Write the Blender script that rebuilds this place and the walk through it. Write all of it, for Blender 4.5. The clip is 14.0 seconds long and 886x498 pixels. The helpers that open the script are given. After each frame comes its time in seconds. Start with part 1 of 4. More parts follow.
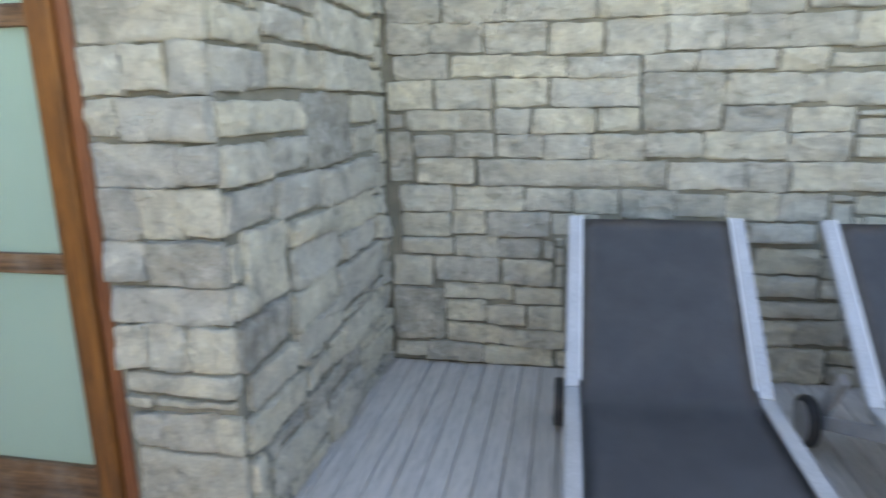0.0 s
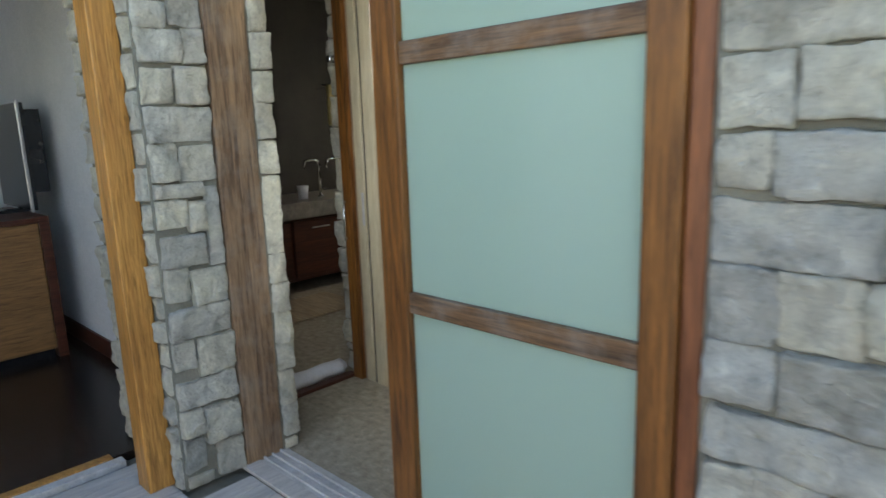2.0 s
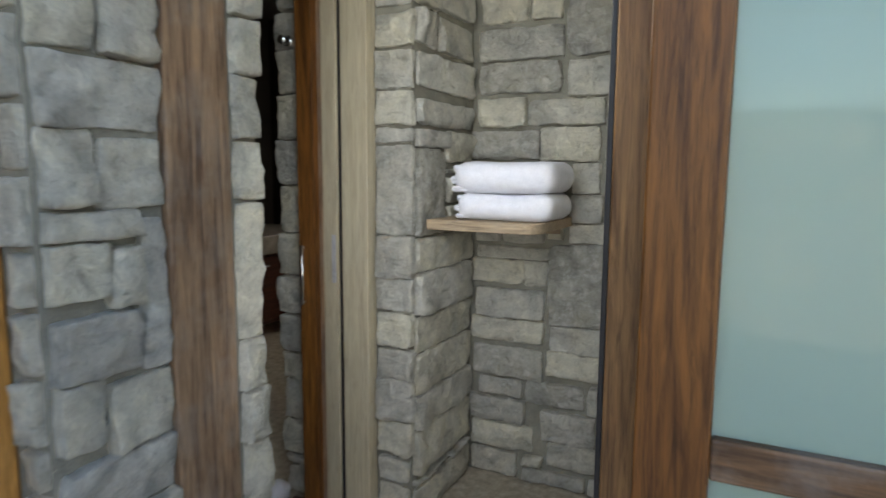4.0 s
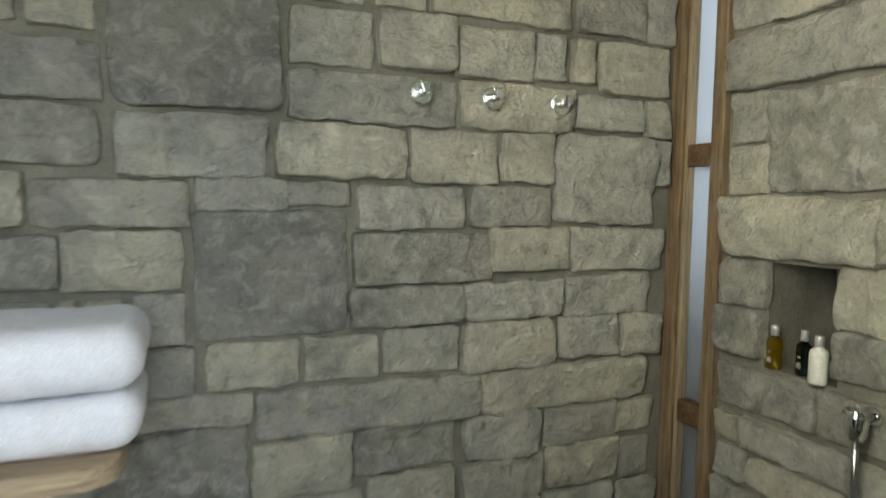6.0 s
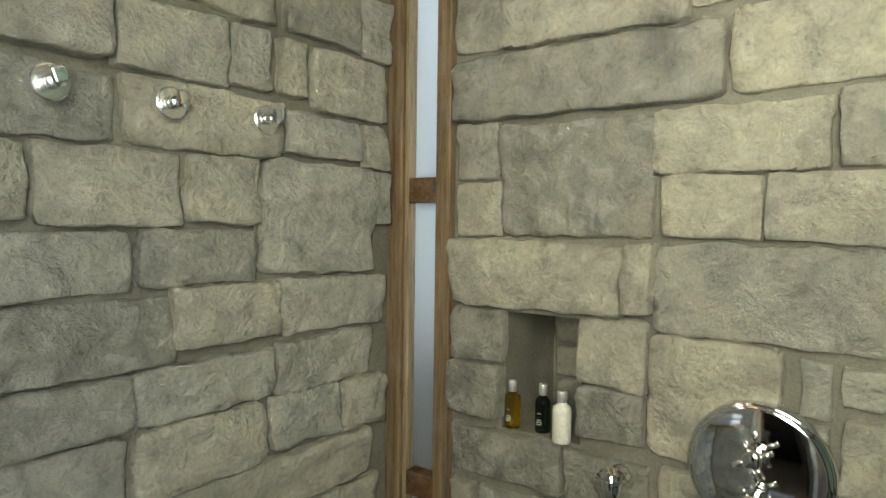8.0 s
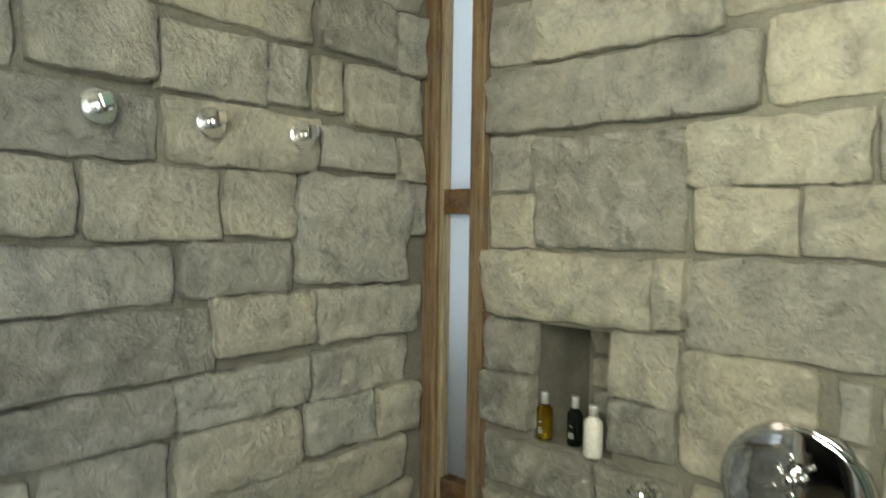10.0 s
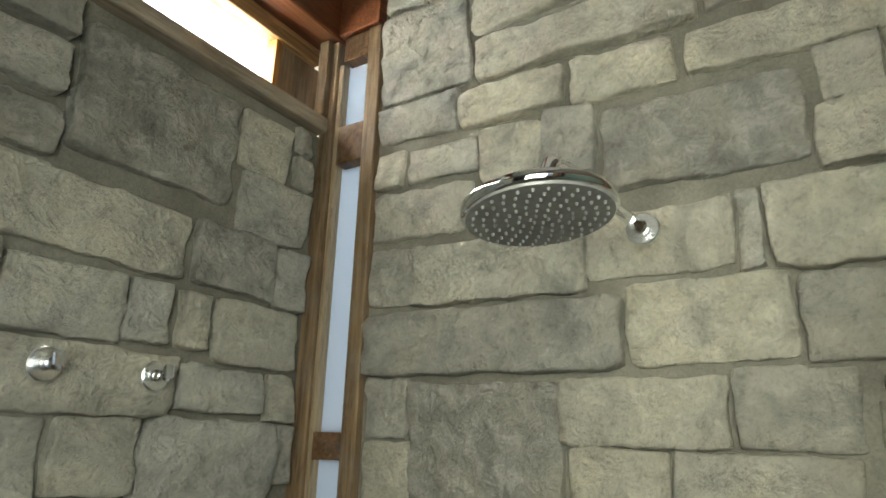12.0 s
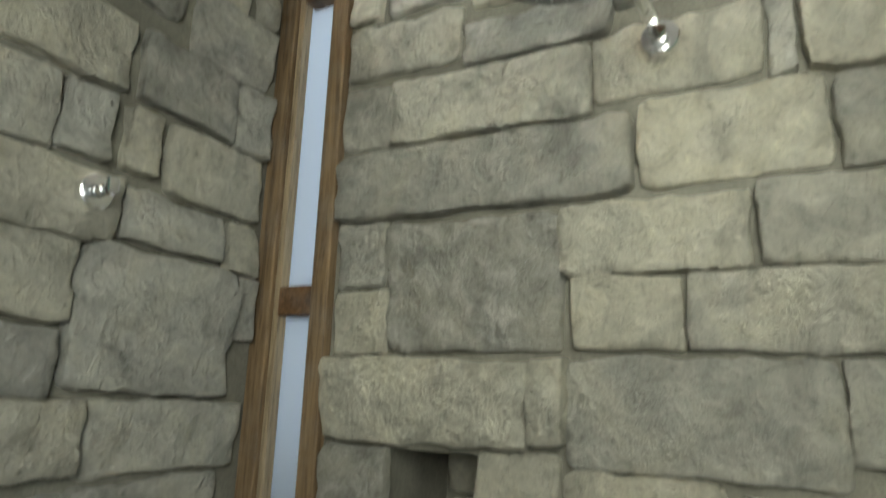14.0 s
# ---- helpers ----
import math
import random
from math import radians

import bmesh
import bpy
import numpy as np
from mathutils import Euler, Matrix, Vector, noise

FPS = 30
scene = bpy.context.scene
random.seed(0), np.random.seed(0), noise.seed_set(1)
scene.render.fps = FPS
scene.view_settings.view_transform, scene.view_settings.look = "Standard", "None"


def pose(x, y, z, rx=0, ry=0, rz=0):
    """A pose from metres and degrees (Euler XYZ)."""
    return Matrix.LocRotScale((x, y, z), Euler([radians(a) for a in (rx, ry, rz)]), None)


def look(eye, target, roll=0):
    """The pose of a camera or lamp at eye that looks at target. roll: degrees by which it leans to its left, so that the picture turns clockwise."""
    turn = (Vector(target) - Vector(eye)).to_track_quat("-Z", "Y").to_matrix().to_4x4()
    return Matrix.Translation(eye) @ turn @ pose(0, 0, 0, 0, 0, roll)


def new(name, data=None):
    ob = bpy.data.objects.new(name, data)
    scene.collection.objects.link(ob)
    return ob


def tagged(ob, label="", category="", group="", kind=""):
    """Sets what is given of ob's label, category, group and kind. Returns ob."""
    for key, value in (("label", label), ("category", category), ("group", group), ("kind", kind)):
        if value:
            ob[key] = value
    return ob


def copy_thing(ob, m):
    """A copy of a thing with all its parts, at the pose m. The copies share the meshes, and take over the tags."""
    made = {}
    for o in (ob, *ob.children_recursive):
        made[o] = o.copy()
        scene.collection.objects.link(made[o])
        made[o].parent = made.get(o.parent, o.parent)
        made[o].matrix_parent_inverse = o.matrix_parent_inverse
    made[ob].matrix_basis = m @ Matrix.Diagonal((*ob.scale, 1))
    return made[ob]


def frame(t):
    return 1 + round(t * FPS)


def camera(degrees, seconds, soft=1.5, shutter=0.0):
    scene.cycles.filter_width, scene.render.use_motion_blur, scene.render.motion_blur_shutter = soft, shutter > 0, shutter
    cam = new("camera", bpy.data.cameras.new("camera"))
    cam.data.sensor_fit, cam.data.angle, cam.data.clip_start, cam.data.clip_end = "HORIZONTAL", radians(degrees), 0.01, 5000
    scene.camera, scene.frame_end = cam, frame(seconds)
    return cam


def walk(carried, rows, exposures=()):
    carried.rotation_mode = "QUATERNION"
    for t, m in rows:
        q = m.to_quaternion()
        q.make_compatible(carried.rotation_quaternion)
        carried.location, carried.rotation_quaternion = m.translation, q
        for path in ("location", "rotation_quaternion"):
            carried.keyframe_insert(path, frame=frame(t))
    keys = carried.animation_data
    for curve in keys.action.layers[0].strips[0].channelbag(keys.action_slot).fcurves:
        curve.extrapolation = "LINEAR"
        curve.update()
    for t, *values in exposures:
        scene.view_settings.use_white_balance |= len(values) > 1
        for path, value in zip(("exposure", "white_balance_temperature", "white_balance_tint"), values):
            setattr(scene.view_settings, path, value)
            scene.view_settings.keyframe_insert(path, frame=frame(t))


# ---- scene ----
cam = camera(70.5, 14.0, soft=1.5, shutter=0.45)
PATH = [
    (0, (-0.056, -0.038, 1.335), (-0.439, 1.872, 0.883), -1.0),
    (0.5, (-0.200, 0.020, 1.361), (-1.004, 1.793, 0.900), -1.5),
    (1, (-0.368, 0.062, 1.395), (-1.427, 1.698, 0.945), -1.7),
    (1.5, (-0.591, 0.144, 1.396), (-1.838, 1.656, 0.998), -1.8),
    (2, (-0.898, 0.287, 1.391), (-2.253, 1.708, 1.006), -1.9),
    (2.2, (-1.037, 0.323, 1.378), (-2.404, 1.731, 0.992), -2.0),
    (4.3, (-2.260, 0.678, 1.291), (-2.959, 2.535, 1.038), 0.7),
    (4.5, (-2.351, 0.770, 1.349), (-2.898, 2.675, 1.081), 0.9),
    (5, (-2.547, 0.966, 1.340), (-2.662, 2.955, 1.160), 1.3),
    (5.5, (-2.664, 1.221, 1.426), (-2.165, 3.149, 1.242), 0.3),
    (6, (-2.660, 1.476, 1.530), (-1.896, 3.318, 1.379), 0.8),
    (6.5, (-2.589, 1.683, 1.564), (-1.570, 3.400, 1.454), 1.1),
    (7, (-2.534, 1.855, 1.573), (-1.166, 3.312, 1.489), 0.9),
    (7.5, (-2.546, 1.904, 1.600), (-0.969, 3.130, 1.512), 0.8),
    (7.7, (-2.540, 1.892, 1.593), (-0.936, 3.085, 1.517), 0.7),
    (9.8, (-2.516, 1.781, 1.569), (-1.026, 3.113, 1.495), 1.2),
    (10, (-2.515, 1.823, 1.607), (-1.021, 3.151, 1.536), 0.8),
    (10.5, (-2.493, 1.872, 1.640), (-0.989, 3.185, 1.754), 1.3),
    (11, (-2.481, 1.851, 1.665), (-0.921, 3.055, 2.004), 1.5),
    (11.5, (-2.467, 1.828, 1.685), (-0.869, 2.925, 2.177), 1.5),
    (12, (-2.473, 1.825, 1.691), (-0.847, 2.833, 2.274), 1.6),
    (12.5, (-2.478, 1.833, 1.687), (-0.823, 2.753, 2.332), 1.7),
    (13, (-2.437, 1.865, 1.656), (-0.756, 2.731, 2.308), 1.6),
    (13.5, (-2.372, 1.919, 1.579), (-0.683, 2.777, 2.221), 1.6),
    (14, (-2.328, 1.965, 1.490), (-0.603, 2.873, 1.940), 1.8),
]
walk(
    cam,
    [(t, look(eye, target, roll)) for t, eye, target, roll in PATH],
    [(0.0, 2.52, 7750, 13), (0.5, 2.42, 7650, 12), (1.0, 2.4, 7550, 12), (2.2, 2.25, 7250, 10), (4.3, 2.05, 7150, 14), (5.0, 2.0, 6950, 11), (5.5, 2.1, 7100, 8), (6.0, 1.95, 7100, 8),
     (6.5, 2.1, 7200, 6), (7.5, 2.12, 7350, 4), (10.0, 2.1, 7250, 4), (11.0, 1.82, 7000, 5), (12.5, 1.62, 6800, 6), (13.5, 1.55, 6750, 6), (14.0, 1.74, 6650, 6)],
)

# light: clear sky, sun low behind the deck wall, so that the deck lies in open shade
SUN_UP, SUN_ROUND = 34, -14
world = bpy.data.worlds.new("sky")
world.use_nodes = True
scene.world = world
wn = world.node_tree.nodes
sky = wn.new("ShaderNodeTexSky")
sky.sky_type, sky.sun_disc = "NISHITA", False
sky.sun_elevation, sky.sun_rotation = radians(SUN_UP), radians(SUN_ROUND)
world.node_tree.links.new(sky.outputs[0], wn["Background"].inputs[0])
wn["Background"].inputs[1].default_value = 0.15
sun = new("sun", bpy.data.lights.new("sun", "SUN"))
sun.data.energy, sun.data.angle, sun.data.color = 5.0, radians(0.5), (1.0, 0.95, 0.87)
sun.matrix_world = look(
    (5 * math.sin(radians(SUN_ROUND)), 5 * math.cos(radians(SUN_ROUND)), 5 * math.tan(radians(SUN_UP))), (0, 0, 0)
)


def window_lamp(name, eye, target, wide, high, watts, colour, spread=180):
    ob = new(name, bpy.data.lights.new(name, "AREA"))
    ob.data.shape, ob.data.size, ob.data.size_y = "RECTANGLE", wide, high
    ob.data.energy, ob.data.color = watts, colour
    ob.data.spread = radians(spread)
    ob.matrix_world = look(eye, target)
    return ob


# sky light in the openings of the clerestory and the corner strip window
window_lamp("clerestory_light", (-2.5, 3.28, 2.66), (-2.5, 2.0, 2.3), 2.2, 0.3, 30.0, (0.95, 0.98, 1.0))
# this lamp sits in a closed pocket, in place of the sky
window_lamp("strip_light", (-1.10, 2.86, 1.86), (-2.0, 2.86, 1.78), 0.16, 2.1, 0.40, (0.60, 0.77, 1.0))
# fills added just inside the doorway stand in for sky light on the walls
window_lamp("doorway_wall_fill", (-2.78, 1.72, 1.92), (-1.78, 2.07, 1.82), 0.5, 0.8, 2.9, (0.97, 1.0, 0.92), 112)
window_lamp("doorway_back_fill", (-2.78, 1.70, 1.50), (-2.85, 2.90, 1.15), 0.7, 1.4, 1.5, (0.86, 0.94, 1.0), 130)
# fill lamp added behind an unseen opening to lift the dark bathroom
window_lamp("bathroom_fill_light", (-4.6, 5.08, 1.6), (-5.4, 3.6, 0.8), 0.55, 0.7, 1.5, (1.0, 0.97, 0.9))


# ---- materials ----
def nodes(name, rough=0.6, metal=0.0):
    m = bpy.data.materials.new(name)
    m.use_nodes = True
    t = m.node_tree
    b = t.nodes["Principled BSDF"]
    b.inputs["Roughness"].default_value, b.inputs["Metallic"].default_value = rough, metal
    return m, t, b


def node(t, kind, **sets):
    n = t.nodes.new(kind)
    for k, v in sets.items():
        n.inputs[k.replace("_", " ")].default_value = v
    return n


def ramp(t, source, stops, target=None):
    r = t.nodes.new("ShaderNodeValToRGB")
    while len(r.color_ramp.elements) < len(stops):
        r.color_ramp.elements.new(0.5)
    for e, (at, c) in zip(r.color_ramp.elements, stops):
        e.position, e.color = at, (*c, 1)
    t.links.new(source, r.inputs[0])
    if target:
        t.links.new(r.outputs[0], target)
    return r


def mixed(t, kind, factor, a, b):
    m = t.nodes.new("ShaderNodeMix")
    m.data_type, m.blend_type = "RGBA", kind
    if isinstance(factor, float):
        m.inputs[0].default_value = factor
    else:
        t.links.new(factor, m.inputs[0])
    for slot, v in ((6, a), (7, b)):
        if isinstance(v, tuple):
            m.inputs[slot].default_value = (*v, 1)
        else:
            t.links.new(v, m.inputs[slot])
    return m.outputs[2]


def bumped(t, b, heights, strength, distance):
    total = None
    for source, weight in heights:
        s = t.nodes.new("ShaderNodeMath")
        s.operation = "MULTIPLY_ADD"
        t.links.new(source, s.inputs[0])
        s.inputs[1].default_value, s.inputs[2].default_value = weight, 0.0
        if total:
            t.links.new(total, s.inputs[2])
        total = s.outputs[0]
    n = node(t, "ShaderNodeBump", Strength=strength, Distance=distance)
    t.links.new(total, n.inputs["Height"])
    t.links.new(n.outputs[0], b.inputs["Normal"])


def stone_material(name, tones, mottle):
    """Rock-faced limestone: one tone a stone, weathering stains, pale lichen blotches and a chiselled grain."""
    m, t, b = nodes(name, 0.9)
    where = t.nodes.new("ShaderNodeNewGeometry").outputs["Position"]
    rnd = t.nodes.new("ShaderNodeObjectInfo").outputs["Random"]
    tone = ramp(t, rnd, tones).outputs[0]
    flat = node(t, "ShaderNodeMapping", Scale=(1, 1, 1.4))
    t.links.new(where, flat.inputs[0])
    big = node(t, "ShaderNodeTexNoise", Scale=6.0, Detail=7.0, Roughness=0.62, Distortion=0.8)
    mid = node(t, "ShaderNodeTexNoise", Scale=21.0, Detail=8.0, Roughness=0.7, Distortion=0.5)
    fine = node(t, "ShaderNodeTexNoise", Scale=120.0, Detail=5.0, Roughness=0.7)
    bed = node(t, "ShaderNodeTexNoise", Scale=15.0, Detail=9.0, Roughness=0.66, Distortion=0.9)
    chip = node(t, "ShaderNodeTexVoronoi", Scale=16.0)
    for n in (big, mid, fine):
        t.links.new(where, n.inputs["Vector"])
    for n in (bed, chip):
        t.links.new(flat.outputs[0], n.inputs["Vector"])
    stain = ramp(t, big.outputs[0], [(0.34, (0.64, 0.65, 0.66)), (0.50, (1.0, 1.0, 1.0)), (0.66, (1.14, 1.12, 1.05))]).outputs[0]
    c = mixed(t, "MULTIPLY", 0.8, tone, stain)
    worn = ramp(t, mid.outputs[0], [(0.30, (0.52, 0.51, 0.49)), (0.44, (0.93, 0.93, 0.93)), (0.56, (1.05, 1.05, 1.05)), (0.68, (1.40, 1.40, 1.38))]).outputs[0]
    c = mixed(t, "MULTIPLY", 0.75, c, worn)
    grit = ramp(t, fine.outputs[0], [(0.30, (0.72, 0.71, 0.68)), (0.48, (1, 1, 1)), (0.72, (1.14, 1.14, 1.12))]).outputs[0]
    c = mixed(t, "MULTIPLY", 0.6, c, grit)
    lichen = ramp(t, mid.outputs[0], [(0.51, (0, 0, 0)), (0.61, (mottle, mottle, mottle))]).outputs[0]
    c = mixed(t, "MIX", lichen, c, (0.60, 0.59, 0.55))
    t.links.new(c, b.inputs["Base Color"])
    b.inputs["Specular IOR Level"].default_value = 0.25
    bumped(t, b, [(mid.outputs[0], 1.15), (fine.outputs[0], 0.32), (bed.outputs[0], 0.6), (chip.outputs[0], 0.25)], 1.0, 0.031)
    return m


def mortar_material():
    m, t, b = nodes("mortar", 0.95)
    where = t.nodes.new("ShaderNodeNewGeometry").outputs["Position"]
    big = node(t, "ShaderNodeTexNoise", Scale=11.0, Detail=7.0)
    fine = node(t, "ShaderNodeTexNoise", Scale=160.0, Detail=4.0, Roughness=0.7)
    for n in (big, fine):
        t.links.new(where, n.inputs["Vector"])
    c = ramp(t, big.outputs[0], [(0.3, (0.165, 0.156, 0.124)), (0.7, (0.25, 0.238, 0.192))]).outputs[0]
    g = ramp(t, fine.outputs[0], [(0.3, (0.7, 0.7, 0.7)), (0.7, (1.15, 1.15, 1.15))]).outputs[0]
    t.links.new(mixed(t, "MULTIPLY", 0.8, c, g), b.inputs["Base Color"])
    bumped(t, b, [(fine.outputs[0], 0.6), (big.outputs[0], 2.0)], 0.8, 0.008)
    return m


def wood(name, light, dark, axis=2, rough=0.5, grain=1.0, grey=0.0, streak=0.75):
    """Timber with its grain along one axis."""
    m, t, b = nodes(name, rough)
    where = t.nodes.new("ShaderNodeNewGeometry").outputs["Position"]
    rnd = t.nodes.new("ShaderNodeObjectInfo").outputs["Random"]
    scale = [30.0 * grain] * 3
    scale[axis] = 2.0 * grain
    mp = node(t, "ShaderNodeMapping", Scale=tuple(scale))
    t.links.new(where, mp.inputs[0])
    shift = t.nodes.new("ShaderNodeVectorMath")
    shift.operation = "SCALE"
    shift.inputs[0].default_value = (31, 17, 43)
    t.links.new(rnd, shift.inputs["Scale"])
    t.links.new(shift.outputs[0], mp.inputs["Location"])
    broad = node(t, "ShaderNodeTexNoise", Scale=0.75, Detail=6.0, Roughness=0.6, Distortion=1.3)
    line = node(t, "ShaderNodeTexNoise", Scale=3.4, Detail=8.0, Roughness=0.72, Distortion=0.7)
    for n in (broad, line):
        t.links.new(mp.outputs[0], n.inputs["Vector"])
    c = ramp(t, broad.outputs[0], [(0.30, dark), (0.48, tuple((a * 1.2 + d * 0.8) / 2 for a, d in zip(light, dark))), (0.68, light)]).outputs[0]
    g = ramp(t, line.outputs[0], [(0.34, (0.32, 0.29, 0.27)), (0.52, (1, 1, 1)), (0.7, (1.45, 1.40, 1.25))]).outputs[0]
    c = mixed(t, "MULTIPLY", streak, c, g)
    if grey:
        wear = node(t, "ShaderNodeTexNoise", Scale=9.0, Detail=6.0, Roughness=0.7)
        t.links.new(where, wear.inputs["Vector"])
        f = ramp(t, wear.outputs[0], [(0.45, (0, 0, 0)), (0.7, (grey, grey, grey))]).outputs[0]
        c = mixed(t, "MIX", f, c, (0.30, 0.28, 0.25))
    t.links.new(c, b.inputs["Base Color"])
    b.inputs["Specular IOR Level"].default_value = 0.3
    bumped(t, b, [(line.outputs[0], 1.0)], 0.35, 0.003)
    return m


def speckled(name, low, high, scale=12.0, rough=0.6, bump=0.3, fine=120.0, metal=0.0):
    m, t, b = nodes(name, rough, metal)
    where = t.nodes.new("ShaderNodeNewGeometry").outputs["Position"]
    n1 = node(t, "ShaderNodeTexNoise", Scale=scale, Detail=5.0, Roughness=0.6)
    n2 = node(t, "ShaderNodeTexNoise", Scale=fine, Detail=3.0)
    for n in (n1, n2):
        t.links.new(where, n.inputs["Vector"])
    c = ramp(t, n1.outputs[0], [(0.32, low), (0.68, high)]).outputs[0]
    g = ramp(t, n2.outputs[0], [(0.3, (0.8, 0.8, 0.8)), (0.7, (1.12, 1.12, 1.12))]).outputs[0]
    t.links.new(mixed(t, "MULTIPLY", 0.7, c, g), b.inputs["Base Color"])
    if bump:
        bumped(t, b, [(n2.outputs[0], 1.0)], bump, 0.003)
    return m


def frosted(name, colour, through_share, rough):
    m, t, b = nodes(name, rough)
    b.inputs["Base Color"].default_value = (*colour, 1)
    b.inputs["IOR"].default_value = 1.5
    tr = t.nodes.new("ShaderNodeBsdfTranslucent")
    tr.inputs[0].default_value = (*[min(1.0, c * 1.25) for c in colour], 1)
    mx = t.nodes.new("ShaderNodeMixShader")
    mx.inputs[0].default_value = through_share
    t.links.new(b.outputs[0], mx.inputs[1])
    t.links.new(tr.outputs[0], mx.inputs[2])
    t.links.new(mx.outputs[0], t.nodes["Material Output"].inputs[0])
    return m


def clear(name, colour, rough=0.03):
    m, t, b = nodes(name, rough)
    b.inputs["Base Color"].default_value = (*colour, 1)
    b.inputs["Transmission Weight"].default_value = 1.0
    b.inputs["IOR"].default_value = 1.4
    return m


STONE = stone_material(
    "limestone",
    [(0.0, (0.535, 0.514, 0.439)), (0.12, (0.449, 0.439, 0.391)), (0.24, (0.589, 0.562, 0.471)), (0.40, (0.642, 0.605, 0.487)), (0.52, (0.578, 0.567, 0.503)),
     (0.70, (0.535, 0.519, 0.455)), (0.85, (0.653, 0.621, 0.508)), (1.0, (0.589, 0.562, 0.465))], 0.12,
)
GREY_STONE = stone_material("weathered_limestone", [(0.0, (0.385, 0.374, 0.326)), (0.5, (0.439, 0.425, 0.367)), (1.0, (0.364, 0.355, 0.316))], 0.45)
MORTAR = mortar_material()
DOOR_WOOD = wood("door_wood", (0.235, 0.094, 0.022), (0.034, 0.012, 0.005), 2, 0.42, streak=0.8)
RAIL_WOOD = wood("rail_wood", (0.175, 0.096, 0.046), (0.04, 0.02, 0.011), 0, 0.5, grey=0.3)
POST_WOOD = wood("post_wood", (0.30, 0.19, 0.11), (0.08, 0.045, 0.028), 2, 0.65, grey=0.3)
GOLD_WOOD = wood("golden_wood", (0.52, 0.26, 0.07), (0.30, 0.13, 0.035), 2, 0.35)
PALE_WOOD = wood("pale_wood", (0.44, 0.385, 0.275), (0.36, 0.31, 0.215), 2, 0.55, streak=0.35)
BEAD_WOOD = wood("bead_wood", (0.38, 0.30, 0.20), (0.24, 0.18, 0.11), 2, 0.55)
FRAME_WOOD = wood("frame_wood", (0.25, 0.17, 0.095), (0.08, 0.05, 0.026), 2, 0.55, grey=0.25)
BEAM_WOOD = wood("beam_wood", (0.175, 0.06, 0.024), (0.08, 0.026, 0.012), 0, 0.4)
BEAM_DARK = wood("dark_stile_wood", (0.13, 0.052, 0.026), (0.065, 0.026, 0.014), 2, 0.45)
SHELF_WOOD = wood("shelf_wood", (0.42, 0.32, 0.21), (0.26, 0.185, 0.115), 0, 0.6, grey=0.2)
DECK_WOOD = wood("deck_wood", (0.50, 0.48, 0.455), (0.395, 0.38, 0.36), 1, 0.7, 0.8, streak=0.42)
CABINET_WOOD = wood("cabinet_wood", (0.24, 0.125, 0.05), (0.16, 0.078, 0.03), 1, 0.45)
RED_WOOD = wood("vanity_wood", (0.085, 0.027, 0.014), (0.04, 0.012, 0.008), 1, 0.4)
DARK_FLOOR = wood("dark_boards", (0.035, 0.022, 0.016), (0.016, 0.011, 0.009), 0, 0.2)
ALUMINIUM = speckled("aluminium", (0.36, 0.37, 0.385), (0.44, 0.45, 0.465), 6.0, 0.42, 0.0, metal=0.35)
TRACK = speckled("track_metal", (0.40, 0.39, 0.38), (0.56, 0.55, 0.53), 14.0, 0.5, 0.1)
TRACK_DARK = speckled("seal_carrier", (0.12, 0.112, 0.108), (0.17, 0.16, 0.152), 14.0, 0.5, 0.1)
SLING = speckled("sling_mesh", (0.085, 0.088, 0.098), (0.115, 0.118, 0.128), 7.0, 0.42, 0.6, 420.0)
RUBBER = speckled("rubber", (0.015, 0.015, 0.018), (0.03, 0.03, 0.034), 20.0, 0.6, 0.1)
WHEEL_GREY = speckled("wheel_plastic", (0.30, 0.30, 0.31), (0.38, 0.38, 0.39), 14.0, 0.55, 0.1)
CONCRETE = speckled("washed_concrete", (0.22, 0.185, 0.135), (0.40, 0.345, 0.26), 24.0, 0.75, 0.7, 90.0)
PLASTER = speckled("white_plaster", (0.66, 0.69, 0.72), (0.74, 0.76, 0.78), 3.0, 0.8, 0.08)
CEILING_WHITE = speckled("ceiling_paint", (0.68, 0.68, 0.64), (0.76, 0.76, 0.72), 3.0, 0.7, 0.05)
TERRY = speckled("white_terry", (0.68, 0.68, 0.72), (0.76, 0.76, 0.80), 30.0, 0.95, 0.9, 330.0)
YELLOW_TERRY = speckled("yellow_terry", (0.50, 0.40, 0.16), (0.60, 0.49, 0.22), 30.0, 0.95, 0.8, 300.0)
# near-black colour carries the gloom of the unlit bathroom
GLOOM_TILE = speckled("gloom_tile", (0.02, 0.0155, 0.011), (0.036, 0.028, 0.02), 3.0, 0.7, 0.1)
COUNTER = speckled("stone_counter", (0.17, 0.145, 0.12), (0.27, 0.235, 0.2), 16.0, 0.4, 0.15)
CHROME = nodes("chrome", 0.06, 1.0)[0]
CHROME.node_tree.nodes["Principled BSDF"].inputs["Base Color"].default_value = (0.78, 0.79, 0.8, 1)
SATIN = nodes("satin_chrome", 0.26, 1.0)[0]
SATIN.node_tree.nodes["Principled BSDF"].inputs["Base Color"].default_value = (0.86, 0.87, 0.87, 1)
STEEL = speckled("brushed_steel", (0.42, 0.42, 0.42), (0.55, 0.55, 0.55), 30.0, 0.3, 0.1, metal=1.0)
SPRAY = speckled("spray_plate", (0.19, 0.19, 0.183), (0.24, 0.24, 0.232), 30.0, 0.38, 0.1, metal=0.2)
BLACK = speckled("black_plastic", (0.008, 0.008, 0.009), (0.016, 0.016, 0.018), 10.0, 0.25, 0.0)
GASKET = speckled("gasket", (0.008, 0.007, 0.008), (0.016, 0.013, 0.014), 18.0, 0.5, 0.1)
